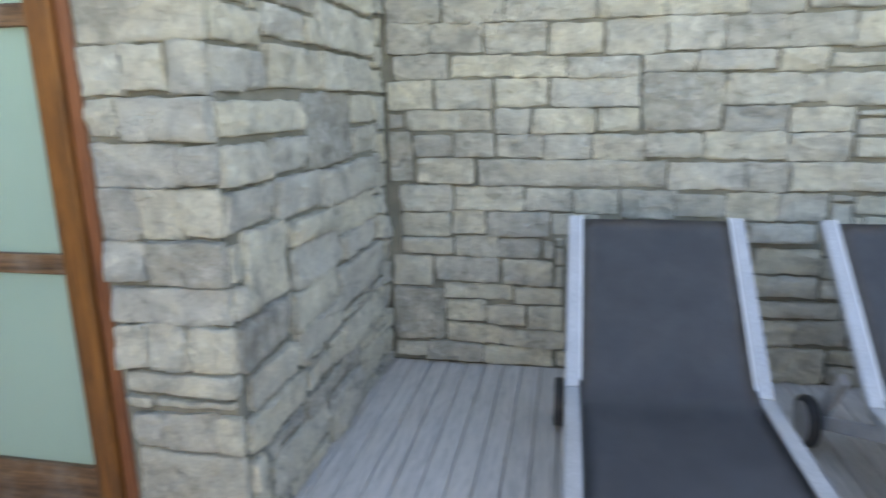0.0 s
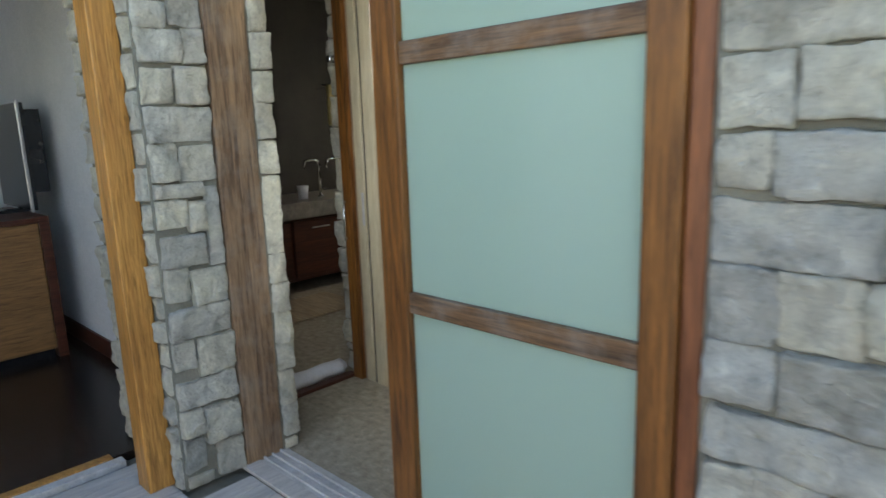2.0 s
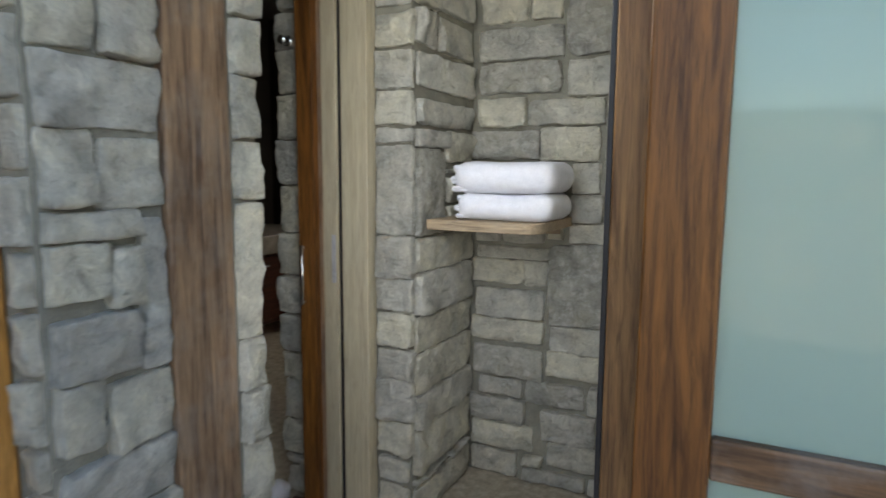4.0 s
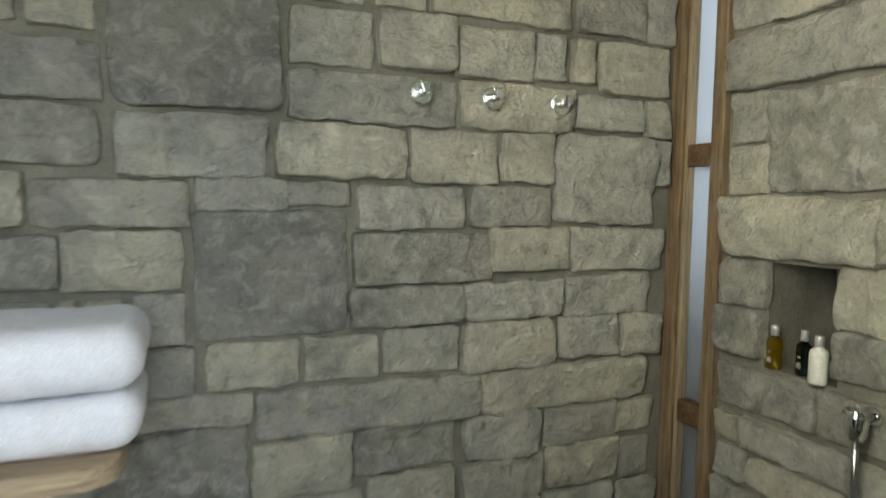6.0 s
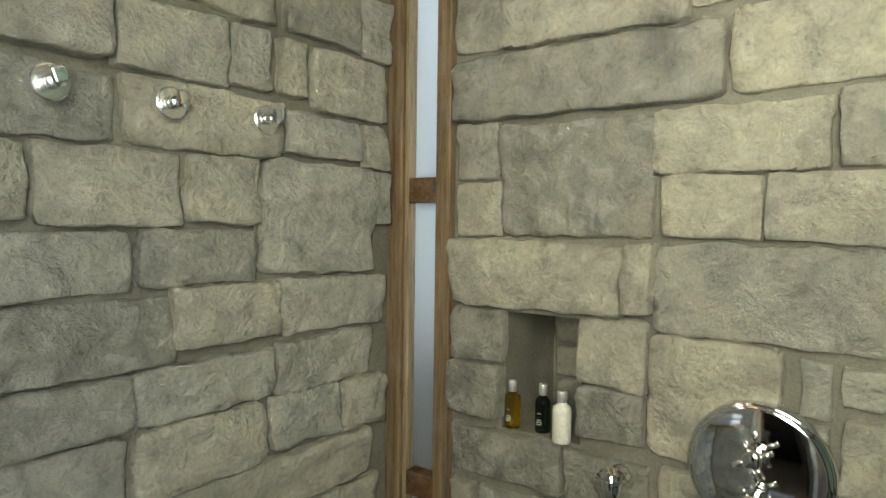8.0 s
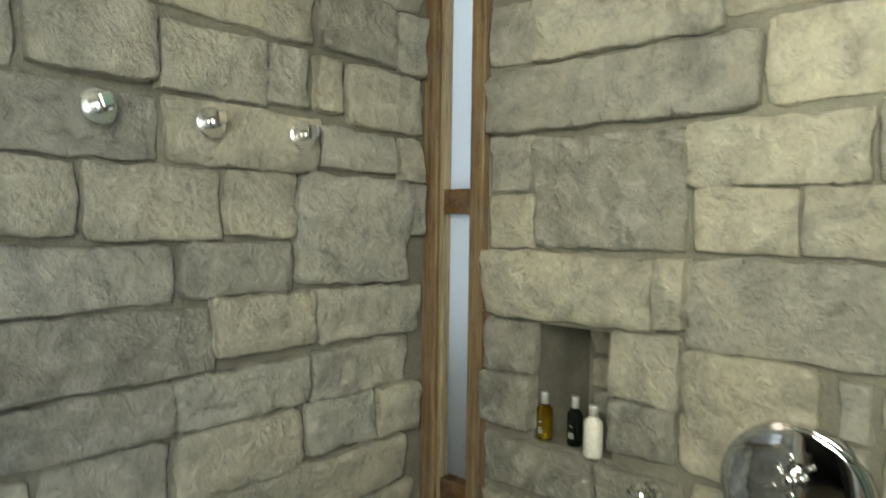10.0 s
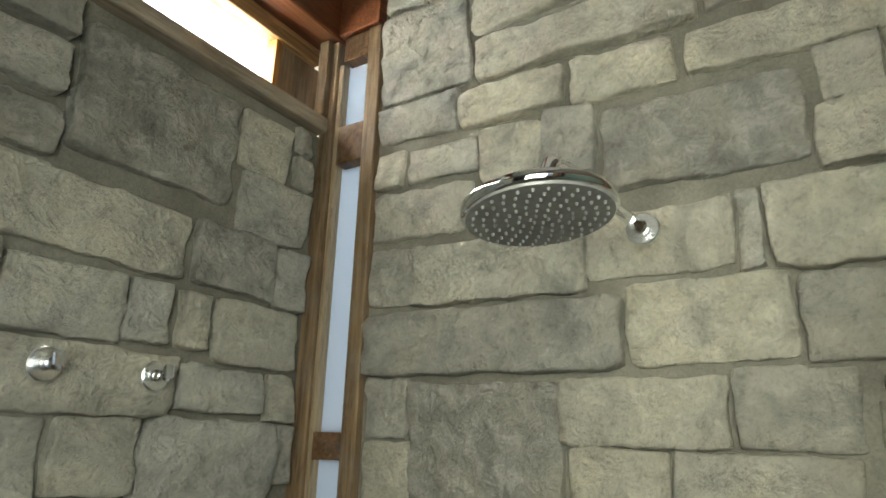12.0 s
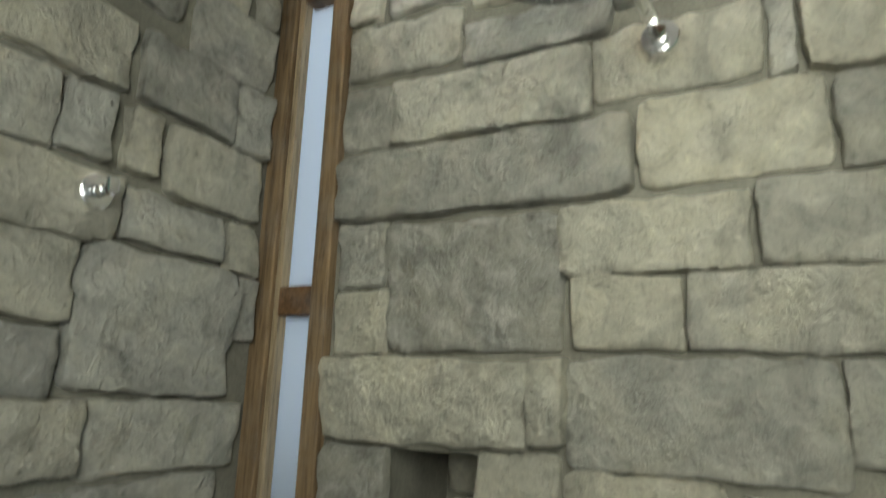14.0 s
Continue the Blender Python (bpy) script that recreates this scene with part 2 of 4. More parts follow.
DOOR_GLASS = frosted("frosted_door_glass", (0.36, 0.475, 0.40), 0.3, 0.05)
STRIP_GLASS = frosted("frosted_window_glass", (0.80, 0.86, 0.93), 0.9, 0.25)
YELLOW_OIL = clear("yellow_bottle", (0.90, 0.70, 0.10))
DARK_OIL = clear("dark_bottle", (0.05, 0.09, 0.07))
CREAM = speckled("cream_bottle", (0.72, 0.70, 0.62), (0.78, 0.76, 0.68), 20.0, 0.35, 0.0)
SILVER_CAP = speckled("silver_cap", (0.50, 0.50, 0.49), (0.62, 0.62, 0.60), 30.0, 0.3, 0.0, metal=0.35)
NOZZLE = speckled("nozzle_rubber", (0.13, 0.13, 0.127), (0.18, 0.18, 0.174), 30.0, 0.5, 0.0)
LABEL_PALE = speckled("label_print", (0.45, 0.45, 0.36), (0.6, 0.6, 0.5), 20.0, 0.5, 0.0)
GRASS = speckled("lawn", (0.035, 0.075, 0.02), (0.07, 0.12, 0.035), 4.0, 0.9, 0.5, 80.0)


# ---- helpers for shapes ----
def part(name, bm, material, parent=None, label="", smooth=False):
    mesh = bpy.data.meshes.new(name)
    bm.to_mesh(mesh)
    bm.free()
    mesh.materials.append(material)
    if smooth:
        mesh.polygons.foreach_set("use_smooth", [True] * len(mesh.polygons))
    ob = new(name, mesh)
    ob.parent = parent
    if label:
        ob["label"] = label
    return ob


def base(name, x, y, z, label, category, group="", kind=""):
    """An Empty at a thing's foot; its parts are built in world metres and moved under it."""
    e = new(name)
    e.location = (x, y, z)
    return tagged(e, label, category, group, kind)


def under(parent, name, bm, material, label="", smooth=False):
    root = parent
    while root.parent:
        root = root.parent
    bmesh.ops.translate(bm, vec=-Vector(root.location), verts=bm.verts)
    return part(name, bm, material, parent, label, smooth)


def box(bm, x0, x1, y0, y1, z0, z1, bevel=0.0):
    vs = bmesh.ops.create_cube(bm, size=1.0)["verts"]
    bmesh.ops.scale(bm, vec=(x1 - x0, y1 - y0, z1 - z0), verts=vs)
    bmesh.ops.translate(bm, vec=((x0 + x1) / 2, (y0 + y1) / 2, (z0 + z1) / 2), verts=vs)
    if bevel:
        es = list({e for v in vs for e in v.link_edges})
        bmesh.ops.bevel(bm, geom=es, offset=bevel, segments=2, affect="EDGES", profile=0.5)
    return bm


def boxes(*dims, bevel=0.0):
    bm = bmesh.new()
    for d in dims:
        box(bm, *d, bevel=bevel)
    return bm


def rod(bm, a, b, r, sides=16, r2=None):
    a, b = Vector(a), Vector(b)
    way = b - a
    vs = bmesh.ops.create_cone(bm, cap_ends=True, segments=sides, radius1=r, radius2=r if r2 is None else r2, depth=way.length)["verts"]
    m = Matrix.Translation((a + b) / 2) @ way.to_track_quat("Z", "Y").to_matrix().to_4x4()
    bmesh.ops.transform(bm, matrix=m, verts=vs)
    return bm


def turned(profile, sides=28):
    """A turned shape round z from (radius, height) pairs."""
    bm = bmesh.new()
    rings = []
    for r, h in profile:
        rings.append([bm.verts.new((r * math.cos(6.28318531 * k / sides), r * math.sin(6.28318531 * k / sides), h)) for k in range(sides)])
    for a, b in zip(rings, rings[1:]):
        for k in range(sides):
            bm.faces.new((a[k], a[(k + 1) % sides], b[(k + 1) % sides], b[k]))
    bm.faces.new(rings[-1])
    bm.faces.new(list(reversed(rings[0])))
    return bm


def tube(points, r, sides=12):
    """A round bar along a smooth row of points."""
    bm = bmesh.new()
    pts = [Vector(p) for p in points]
    rings = []
    for i, p in enumerate(pts):
        way = (pts[min(i + 1, len(pts) - 1)] - pts[max(i - 1, 0)]).normalized()
        q = way.to_track_quat("Z", "Y")
        rings.append([bm.verts.new(p + q @ Vector((r * math.cos(6.28318531 * k / sides), r * math.sin(6.28318531 * k / sides), 0))) for k in range(sides)])
    for a, b in zip(rings, rings[1:]):
        for k in range(sides):
            bm.faces.new((a[k], a[(k + 1) % sides], b[(k + 1) % sides], b[k]))
    bm.faces.new(rings[-1])
    bm.faces.new(list(reversed(rings[0])))
    return bm


def moved(bm, m):
    bmesh.ops.transform(bm, matrix=m, verts=bm.verts)
    return bm


# ---- stone walls: a mortar core with every stone a piece of its own ----
class Face:
    """One face of a wall: axis 'x' or 'y' held at a place, looking the way of sign."""

    def __init__(self, wall, axis, at, sign, u0, u1, z0, z1):
        self.wall, self.axis, self.at, self.sign = wall, axis, at, sign
        self.u0, self.u1, self.z0, self.z1, self.laid = u0, u1, z0, z1, []


STONE_COUNT = [0]


def set_stone(face, u0, u1, z0, z1, rock=None):
    """One rough-hewn stone with a worn outline, bulging from the face."""
    STONE_COUNT[0] += 1
    rnd = random.Random(STONE_COUNT[0] * 7919)
    w, h = u1 - u0, z1 - z0
    proud = rnd.uniform(0.013, 0.027) + (0.014 if rnd.random() < 0.14 else 0.0)
    nx, nz = max(6, min(24, int(w / 0.016) + 2)), max(6, min(16, int(h / 0.015) + 2))
    seed = Vector((rnd.uniform(0, 90), rnd.uniform(0, 90), rnd.uniform(0, 90)))
    tilt_u, tilt_z = rnd.uniform(-0.008, 0.008), rnd.uniform(-0.007, 0.007)
    lean = [rnd.uniform(-0.06, 0.06) * min(w, h) * 0.5 for _ in range(4)]
    round_by = rnd.uniform(11.0, 26.0)

    def steps(n, half):
        rim = 0.007 / half
        return [-1.0, -1.0 + rim * 0.25] + [(-1 + rim) + 2 * (1 - rim) * k / (n - 4) for k in range(n - 3)] + [1.0 - rim * 0.25, 1.0]

    verts, faces = [], []
    for j, t in enumerate(steps(nz, h / 2)):
        for i, s in enumerate(steps(nx, w / 2)):
            edge = max(abs(s), abs(t))
            k = (abs(s) ** round_by + abs(t) ** round_by) ** (1 / round_by) if edge > 0 else 1.0
            pull = edge / k if k else 1.0
            u, z = s * w / 2 * pull, t * h / 2 * pull
            u += (lean[0] * t if s > 0 else lean[1] * t) * abs(s) * 0.5
            z += (lean[2] * s if t > 0 else lean[3] * s) * abs(t) * 0.5
            rough_edge = (noise.noise(seed + Vector((s * w * 8, t * h * 8, 0))) + 0.5 * noise.noise(seed + Vector((s * w * 27, t * h * 27, 3)))) * 0.0085 * edge ** 4
            u += rough_edge * (1 if s > 0 else -1) * abs(s) ** 6
            z += rough_edge * (1 if t > 0 else -1) * abs(t) ** 6
            near = min((1 - abs(s)) * w / 2, (1 - abs(t)) * h / 2)
            fall = max(0.0, 1 - near / 0.008) ** 2
            d = proud * (1 - 0.24 * fall)
            d += noise.fractal(seed + Vector((u * 14, z * 17, 5)), 0.8, 2.1, 5) * 0.015 * (1 - 0.4 * fall)
            d += noise.noise(seed + Vector((u * 7, z * 8, 11))) * 0.012 + tilt_u * s + tilt_z * t
            d = max(d, 0.006)
            if i in (0, nx) or j in (0, nz):
                d = -0.004
            verts.append((u, d, z))
    row = nx + 1
    for j in range(nz):
        for i in range(nx):
            a = j * row + i
            faces.append((a, a + 1, a + row + 1, a + row))
    uc, zc = (u0 + u1) / 2, (z0 + z1) / 2
    if face.axis == "y":
        spot = (uc, face.at, zc)
        verts = [(u, d * face.sign, z) for u, d, z in verts]
        flip = face.sign > 0
    else:
        spot = (face.at, uc, zc)
        verts = [(d * face.sign, u, z) for u, d, z in verts]
        flip = face.sign < 0
    if flip:
        faces = [tuple(reversed(f)) for f in faces]
    mesh = bpy.data.meshes.new("stone")
    mesh.from_pydata(verts, [], faces)
    mesh.polygons.foreach_set("use_smooth", [0 < i < nx - 1 and 0 < j < nz - 1 for j in range(nz) for i in range(nx)])
    mesh.materials.append(rock or STONE)
    ob = new("stone", mesh)
    ob.location, ob.parent = spot, face.wall
    face.laid.append((u0, u1, z0, z1))


def lay(face, *stones, rock=None):
    for u0, u1, z0, z1 in stones:
        u0, u1 = max(u0, face.u0 + 0.003), min(u1, face.u1 - 0.003)
        z0, z1 = max(z0, face.z0 + 0.003), min(z1, face.z1 - 0.003)
        if u1 - u0 < 0.026 or z1 - z0 < 0.026:
            continue
        set_stone(face, u0, u1, z0, z1, rock)


def fill(face, seed, wide=(0.12, 0.34), high=(0.08, 0.16), gap=0.014, holes=()):
    """Courses of stones over whatever part of a face is still bare."""
    rnd = random.Random(seed)
    cell = 0.012
    nu, nz = int((face.u1 - face.u0) / cell), int((face.z1 - face.z0) / cell)
    taken = np.zeros((nz, nu), bool)
    for a, b, c, d in list(face.laid) + list(holes):
        i0, i1 = int((a - gap / 2 - face.u0) / cell), int(math.ceil((b + gap / 2 - face.u0) / cell))
        j0, j1 = int((c - gap / 2 - face.z0) / cell), int(math.ceil((d + gap / 2 - face.z0) / cell))
        taken[max(0, j0):max(0, j1), max(0, i0):max(0, i1)] = True
    tall = {}
    for j in range(nz):
        for i in range(nu):
            if taken[j, i]:
                continue
            if j not in tall:
                tall[j] = int(rnd.uniform(*high) / cell)
            want_w, want_h = int(rnd.uniform(*wide) / cell), tall[j]
            w = 0
            while w < want_w and i + w < nu and not taken[j, i + w]:
                w += 1
            if 0 < nu - i - w < 5:
                w = nu - i
            h = 1
            while h < want_h and j + h < nz and not taken[j + h, i:i + w].any():
                h += 1
            if 0 < nz - j - h < 4 and not taken[j + h:, i:i + w].any():
                h = nz - j
            taken[j:j + h, i:i + w] = True
            if w * cell > 0.04 and h * cell > 0.034:
                u, z = face.u0 + i * cell, face.z0 + j * cell
                set_stone(face, u + gap / 2, u + w * cell - gap / 2, z + gap / 2, z + h * cell - gap / 2)


def wall(name, label, *dims):
    ob = part(name, boxes(*dims), MORTAR)
    return tagged(ob, label, "wall", kind="structure")


# ---- large structure ----
ground = tagged(part("ground", boxes((-400, 400, -400, 400, -0.4, -0.25)), GRASS), "green lawn round the house", "ground", kind="structure")
deck = tagged(part("floor", boxes((-3.72, 3.2, -3.2, 3.2, -0.24, -0.03)), MORTAR), "grey weathered timber deck floor", "floor", kind="structure")
shower_floor = tagged(part("shower_floor", boxes((-3.66, -1.26, 1.6, 3.0, -0.029, 0.0)), CONCRETE), "tan washed concrete shower floor", "floor", kind="structure")
bath_floor = tagged(part("bathroom_floor", boxes((-6.4, -3.66, 1.7, 5.2, -0.2, 0.0)), CONCRETE), "tan stone bathroom floor", "floor", kind="structure")
bed_floor = tagged(part("bedroom_floor", boxes((-7.2, -3.74, -3.2, 1.7, -0.2, 0.0)), DARK_FLOOR), "dark stained bedroom floor boards", "floor", kind="structure")

pier = wall(
    "wall_pier", "grey rough stone wall between deck and shower",
    (-1.04, -0.968, 1.475, 2.76, 0, 2.96), (-1.298, -1.04, 1.475, 2.42, 0, 2.96), (-1.298, -1.04, 2.615, 2.76, 0, 2.96),
    (-1.298, -1.04, 2.42, 2.615, 0, 1.12), (-1.298, -1.04, 2.42, 2.615, 1.39, 2.96), (-1.05, -0.968, 2.761, 3.03, 0, 2.96), (-1.3375, -1.298, 1.476, 1.598, 0, 2.96),
)
back = wall("wall_back", "tan coursed rubble stone shower wall", (-3.6, -1.25, 2.96, 3.25, 0, 2.488))
deck_wall = wall("wall_deck", "pale coursed rubble stone wall behind the deck", (-1.05, 3.2, 3.03, 3.3, 0, 2.4), (-1.25, -1.05, 2.97, 3.25, 0, 2.96))
stub = wall("wall_stub", "grey stone wall beside the towel shelf", (-3.62, -3.19, 2.45, 2.96, 0, 2.94))
corner = wall("wall_corner", "grey stone pier between bedroom and shower", (-3.62, -3.215, 1.2, 1.456, 0, 2.94), (-3.93, -3.62, 1.25, 1.72, 0, 2.94))
jamb_wall = wall("wall_jamb", "rough stone jamb beside the shower doorway", (-3.62, -3.2, 1.635, 1.715, 0, 2.94))
bath_wall = wall("wall_bathroom", "grey stone wall of the bathroom doorway", (-3.755, -3.622, 2.46, 5.0, 0, 2.94), (-3.84, -3.622, 1.72, 2.46, 2.3, 2.94))
header = wall("wall_header", "stone wall above the shower door", (-3.2, -1.30, 1.50, 1.598, 2.42, 2.94))
garden_wall = wall("wall_garden", "sunlit rubble stone garden wall", (-3.7, 3.2, -3.2, -2.9, -0.2, 1.75))
side_wall = wall("wall_side", "stone wall at the end of the deck", (3.2, 3.5, -3.2, 3.3, -0.2, 1.5))

tagged(part("bedroom_wall", boxes((-7.2, -3.931, 1.58, 1.7, 0, 2.7), (-7.3, -7.2, -3.2, 1.7, 0, 2.7), (-7.2, -3.7, -3.3, -3.2, 0, 2.7), (-3.8, -3.66, -3.2, -1.2, 0, 2.7), (-3.8, -3.66, -1.2, 1.1, 2.3, 2.7)), PLASTER), "white painted bedroom wall", "wall", kind="structure")
tagged(part("bathroom_lining", boxes((-6.5, -6.1, 1.7, 5.2, 0, 2.6), (-6.1, -4.9, 5.0, 5.2, 0, 2.6), (-4.3, -3.84, 5.0, 5.2, 0, 2.6), (-4.9, -4.3, 5.0, 5.2, 0, 1.2), (-4.9, -4.3, 5.0, 5.2, 2.0, 2.6), (-6.1, -3.935, 1.722, 1.76, 0, 2.6)), GLOOM_TILE), "tiled bathroom wall, the unlit room's gloom put into its colour", "wall", kind="structure")
# second box is an unseen lid added to keep daylight off the strip glass
tagged(part("ceiling", boxes((-3.62, -1.262, 1.47, 3.3, 2.94, 3.05), (-1.2615, -1.0, 2.70, 3.3, 2.961, 3.05)), CEILING_WHITE), "white panelled shower ceiling with an added lid over the strip window pocket", "ceiling", kind="structure")
# unseen pane added in a made-up opening of the bathroom lining
tagged(part("bathroom_fill_pane", boxes((-4.9, -4.3, 5.10, 5.11, 1.2, 2.0)), STRIP_GLASS), "small frosted bathroom pane, added out of view to let fill light in", "window", kind="structure")
tagged(part("bathroom_ceiling", boxes((-6.5, -3.62, 1.2, 5.2, 2.6, 2.7)), GLOOM_TILE), "bathroom ceiling in the same gloom colour as its walls", "ceiling", kind="structure")
tagged(part("bedroom_ceiling", boxes((-7.3, -3.62, -3.3, 1.25, 2.705, 2.8)), CEILING_WHITE), "white bedroom ceiling", "ceiling", kind="structure")
for y0 in (2.94, 2.30, 1.70):
    tagged(part("ceiling_joint", boxes((-3.2, -1.3, y0 - 0.004, y0 + 0.004, 2.932, 2.939)), GASKET), "dark joint between ceiling panels", "trim", kind="structure")

# timber of the roof and the clerestory window over the shower's back wall
tagged(part("beam_fascia", boxes((-3.2, -1.262, 2.90, 3.0, 2.775, 2.938), bevel=0.006), BEAM_WOOD), "red-brown timber beam under the ceiling", "beam", kind="structure")
tagged(part("beam_rafter", boxes((-3.2, -1.302, 2.44, 2.56, 2.83, 2.938), bevel=0.006), BEAM_WOOD), "red-brown timber rafter", "beam", kind="structure")
tagged(part("beam_lintel", boxes((-1.33, -1.252, 2.762, 2.958, 2.785, 2.937), bevel=0.004), BEAM_WOOD), "red-brown timber lintel over the strip window", "beam", kind="structure")
cler = base("window_1", -2.3, 3.0, 2.49, "long clerestory window in a worn timber frame", "window", kind="structure")
under(cler, "window_sill", boxes((-3.19, -1.315, 2.925, 3.08, 2.492, 2.535), bevel=0.006), wood("sill_wood", (0.36, 0.30, 0.22), (0.20, 0.15, 0.10), 0, 0.65, grey=0.6), "greyed timber sill")
under(cler, "window_frame", boxes((-3.19, -1.315, 2.985, 3.05, 2.536, 2.575), (-3.19, -1.315, 2.985, 3.05, 2.722, 2.774), bevel=0.004), wood("clerestory_wood", (0.36, 0.22, 0.10), (0.16, 0.08, 0.035), 0, 0.5))
under(cler, "end_panel", boxes((-1.455, -1.295, 3.0, 3.045, 2.576, 2.721), bevel=0.003), FRAME_WOOD)
under(cler, "side_stop", boxes((-1.475, -1.456, 2.99, 3.07, 2.577, 2.72), bevel=0.002), GOLD_WOOD)
pane = under(cler, "pane", boxes((-3.19, -1.46, 3.03, 3.036, 2.57, 2.73)), STRIP_GLASS)

strip = base("window_2", -1.28, 2.86, 0.0, "narrow frosted strip window in a brown timber frame", "window", kind="structure")
under(strip, "mullion", boxes((-1.322, -1.252, 2.908, 2.956, 0.0, 2.784), bevel=0.004), FRAME_WOOD)
under(strip, "bead", boxes((-1.312, -1.285, 2.890, 2.906, 0.0, 2.70), bevel=0.002), BEAD_WOOD, "pale timber glazing bead")
under(strip, "mullion", boxes((-1.322, -1.252, 2.757, 2.800, 0.0, 2.784), bevel=0.004), FRAME_WOOD)
under(strip, "corner_post", boxes((-1.345, -1.323, 2.925, 2.958, 2.54, 2.775), bevel=0.003), FRAME_WOOD)
for z0, z1 in ((0.0, 0.14), (0.893, 0.957), (1.640, 1.702), (2.388, 2.50), (2.705, 2.783)):
    under(strip, "rail", boxes((-1.317, -1.254, 2.801, 2.889, z0, z1), bevel=0.003), RAIL_WOOD)
for z0, z1 in ((0.13, 0.90), (0.95, 1.645), (1.695, 2.395), (2.495, 2.71)):
    under(strip, "pane", boxes((-1.279, -1.272, 2.797, 2.91, z0, z1)), STRIP_GLASS)

# faces of the stone walls
RIGHT = Face(pier, "x", -1.298, -1, 1.60, 2.755, 0.0, 2.935)
BACK = Face(back, "y", 2.96, -1, -3.185, -1.333, 0.0, 2.485)
FRONT = Face(pier, "y", 1.475, -1, -1.335, -0.955, 0.0, 2.9)
EAST = Face(pier, "x", -0.968, 1, 1.478, 3.01, 0.0, 2.6)
DECK = Face(deck_wall, "y", 3.03, -1, -0.935, 1.75, 0.0, 2.4)
LEFT = Face(stub, "x", -3.19, 1, 2.452, 2.935, 0.0, 2.4)
LEFT_END = Face(stub, "y", 2.45, -1, -3.33, -3.175, 0.0, 2.4)
CORNER_FRONT = Face(corner, "y", 1.2, -1, -3.287, -3.205, 0.0, 2.4)
CORNER_SIDE = Face(corner, "x", -3.215, 1, 1.205, 1.455, 0.0, 2.4)
BED_SIDE = Face(corner, "y", 1.25, -1, -3.94, -3.63, 0.0, 2.4)
JAMB = Face(jamb_wall, "x", -3.2, 1, 1.637, 1.72, 0.0, 2.4)
FAR_JAMB = Face(bath_wall, "y", 2.46, -1, -3.775, -3.65, 0.0, 2.3)
NICHE = Face(pier, "x", -1.04, -1, 2.425, 2.61, 1.125, 1.385)
GARDEN = Face(garden_wall, "y", -2.9, 1, -3.0, 1.4, 0.0, 1.73)

# ---- timber door and doorways ----
def frosted_door():
    d = base("door_1", -1.81, 1.48, 0.02, "frosted glass door in a reddish-brown timber frame, slid open", "door", kind="structure")
    under(d, "stile", boxes((-2.257, -2.155, 1.452, 1.512, 0.02, 2.32), bevel=0.005), DOOR_WOOD)
    under(d, "stile", boxes((-1.464, -1.383, 1.452, 1.512, 0.02, 2.32), bevel=0.005), DOOR_WOOD)
    for z0, z1 in ((0.02, 0.25), (0.872, 0.932), (1.553, 1.612), (2.22, 2.32)):
        under(d, "rail", boxes((-2.1545, -1.4645, 1.458, 1.506, z0, z1), bevel=0.004), RAIL_WOOD)
    for z0, z1 in ((0.24, 0.88), (0.925, 1.56), (1.605, 2.225)):
        under(d, "pane", boxes((-2.16, -1.46, 1.476, 1.484, z0, z1)), DOOR_GLASS, "sea-green frosted glass pane")
    return d


frosted_door()
inner = base("door_2", -1.8, 1.58, 0.02, "sliding timber screen door pushed open behind the frosted door", "door", kind="structure")
SCREEN_WOOD = wood("screen_wood", (0.30, 0.155, 0.06), (0.13, 0.06, 0.024), 2, 0.45)
under(inner, "stile", boxes((-2.320, -2.240, 1.540, 1.598, 0.02, 2.32), bevel=0.004), SCREEN_WOOD)
under(inner, "stile", boxes((-2.2375, -2.15, 1.546, 1.594, 0.02, 2.32), bevel=0.003), BEAM_DARK, "dark red-brown timber stile")
for y0, y1, out, rubber, words in ((1.544, 1.552, 0.009, GASKET, "black rubber seal"), (1.553, 1.573, 0.006, TRACK_DARK, "dull grey seal carrier"), (1.574, 1.586, 0.011, GASKET, "black rubber seal"), (1.587, 1.598, 0.010, BEAM_DARK, "red timber stop")):
    under(inner, "seal", boxes((-2.3205 - out, -2.3205, y0, y1, 0.02, 2.32), bevel=0.002), rubber, words)
under(inner, "stile", boxes((-1.46, -1.37, 1.548, 1.598, 0.02, 2.32), bevel=0.004), POST_WOOD)
for z0, z1 in ((0.02, 0.14), (2.22, 2.32)):
    under(inner, "rail", boxes((-2.1495, -1.4605, 1.552, 1.594, z0, z1), bevel=0.004), RAIL_WOOD)
tagged(part("door_jamb", boxes((-1.381, -1.338, 1.468, 1.602, 0.0, 2.36), bevel=0.004), wood("jamb_wood", (0.23, 0.085, 0.035), (0.10, 0.033, 0.015), 2, 0.45)), "dark red-brown timber door jamb", "jamb", kind="structure")
tagged(part("door_head", boxes((-3.2, -1.338, 1.452, 1.60, 2.345, 2.419), bevel=0.005), BEAM_WOOD), "timber head over the shower door", "trim", kind="structure")
tagged(part("door_post", boxes((-3.37, -3.195, 1.458, 1.633, 0.0, 2.419), bevel=0.006), POST_WOOD), "weathered grey-brown timber door post", "post", kind="structure")
tagged(part("bedroom_jamb", boxes((-3.42, -3.308, 1.095, 1.197, 0.0, 2.4), bevel=0.006), GOLD_WOOD), "golden varnished timber bedroom door jamb", "jamb", kind="structure")
sill = base("threshold", -2.3, 1.55, 0.0, "grey metal threshold with sliding door tracks", "threshold", kind="structure")
under(sill, "board", boxes((-3.245, -1.34, 1.44, 1.515, -0.005, 0.012), bevel=0.003), DECK_WOOD)
under(sill, "bed", boxes((-3.242, -1.34, 1.516, 1.655, -0.02, 0.006), bevel=0.002), TRACK)
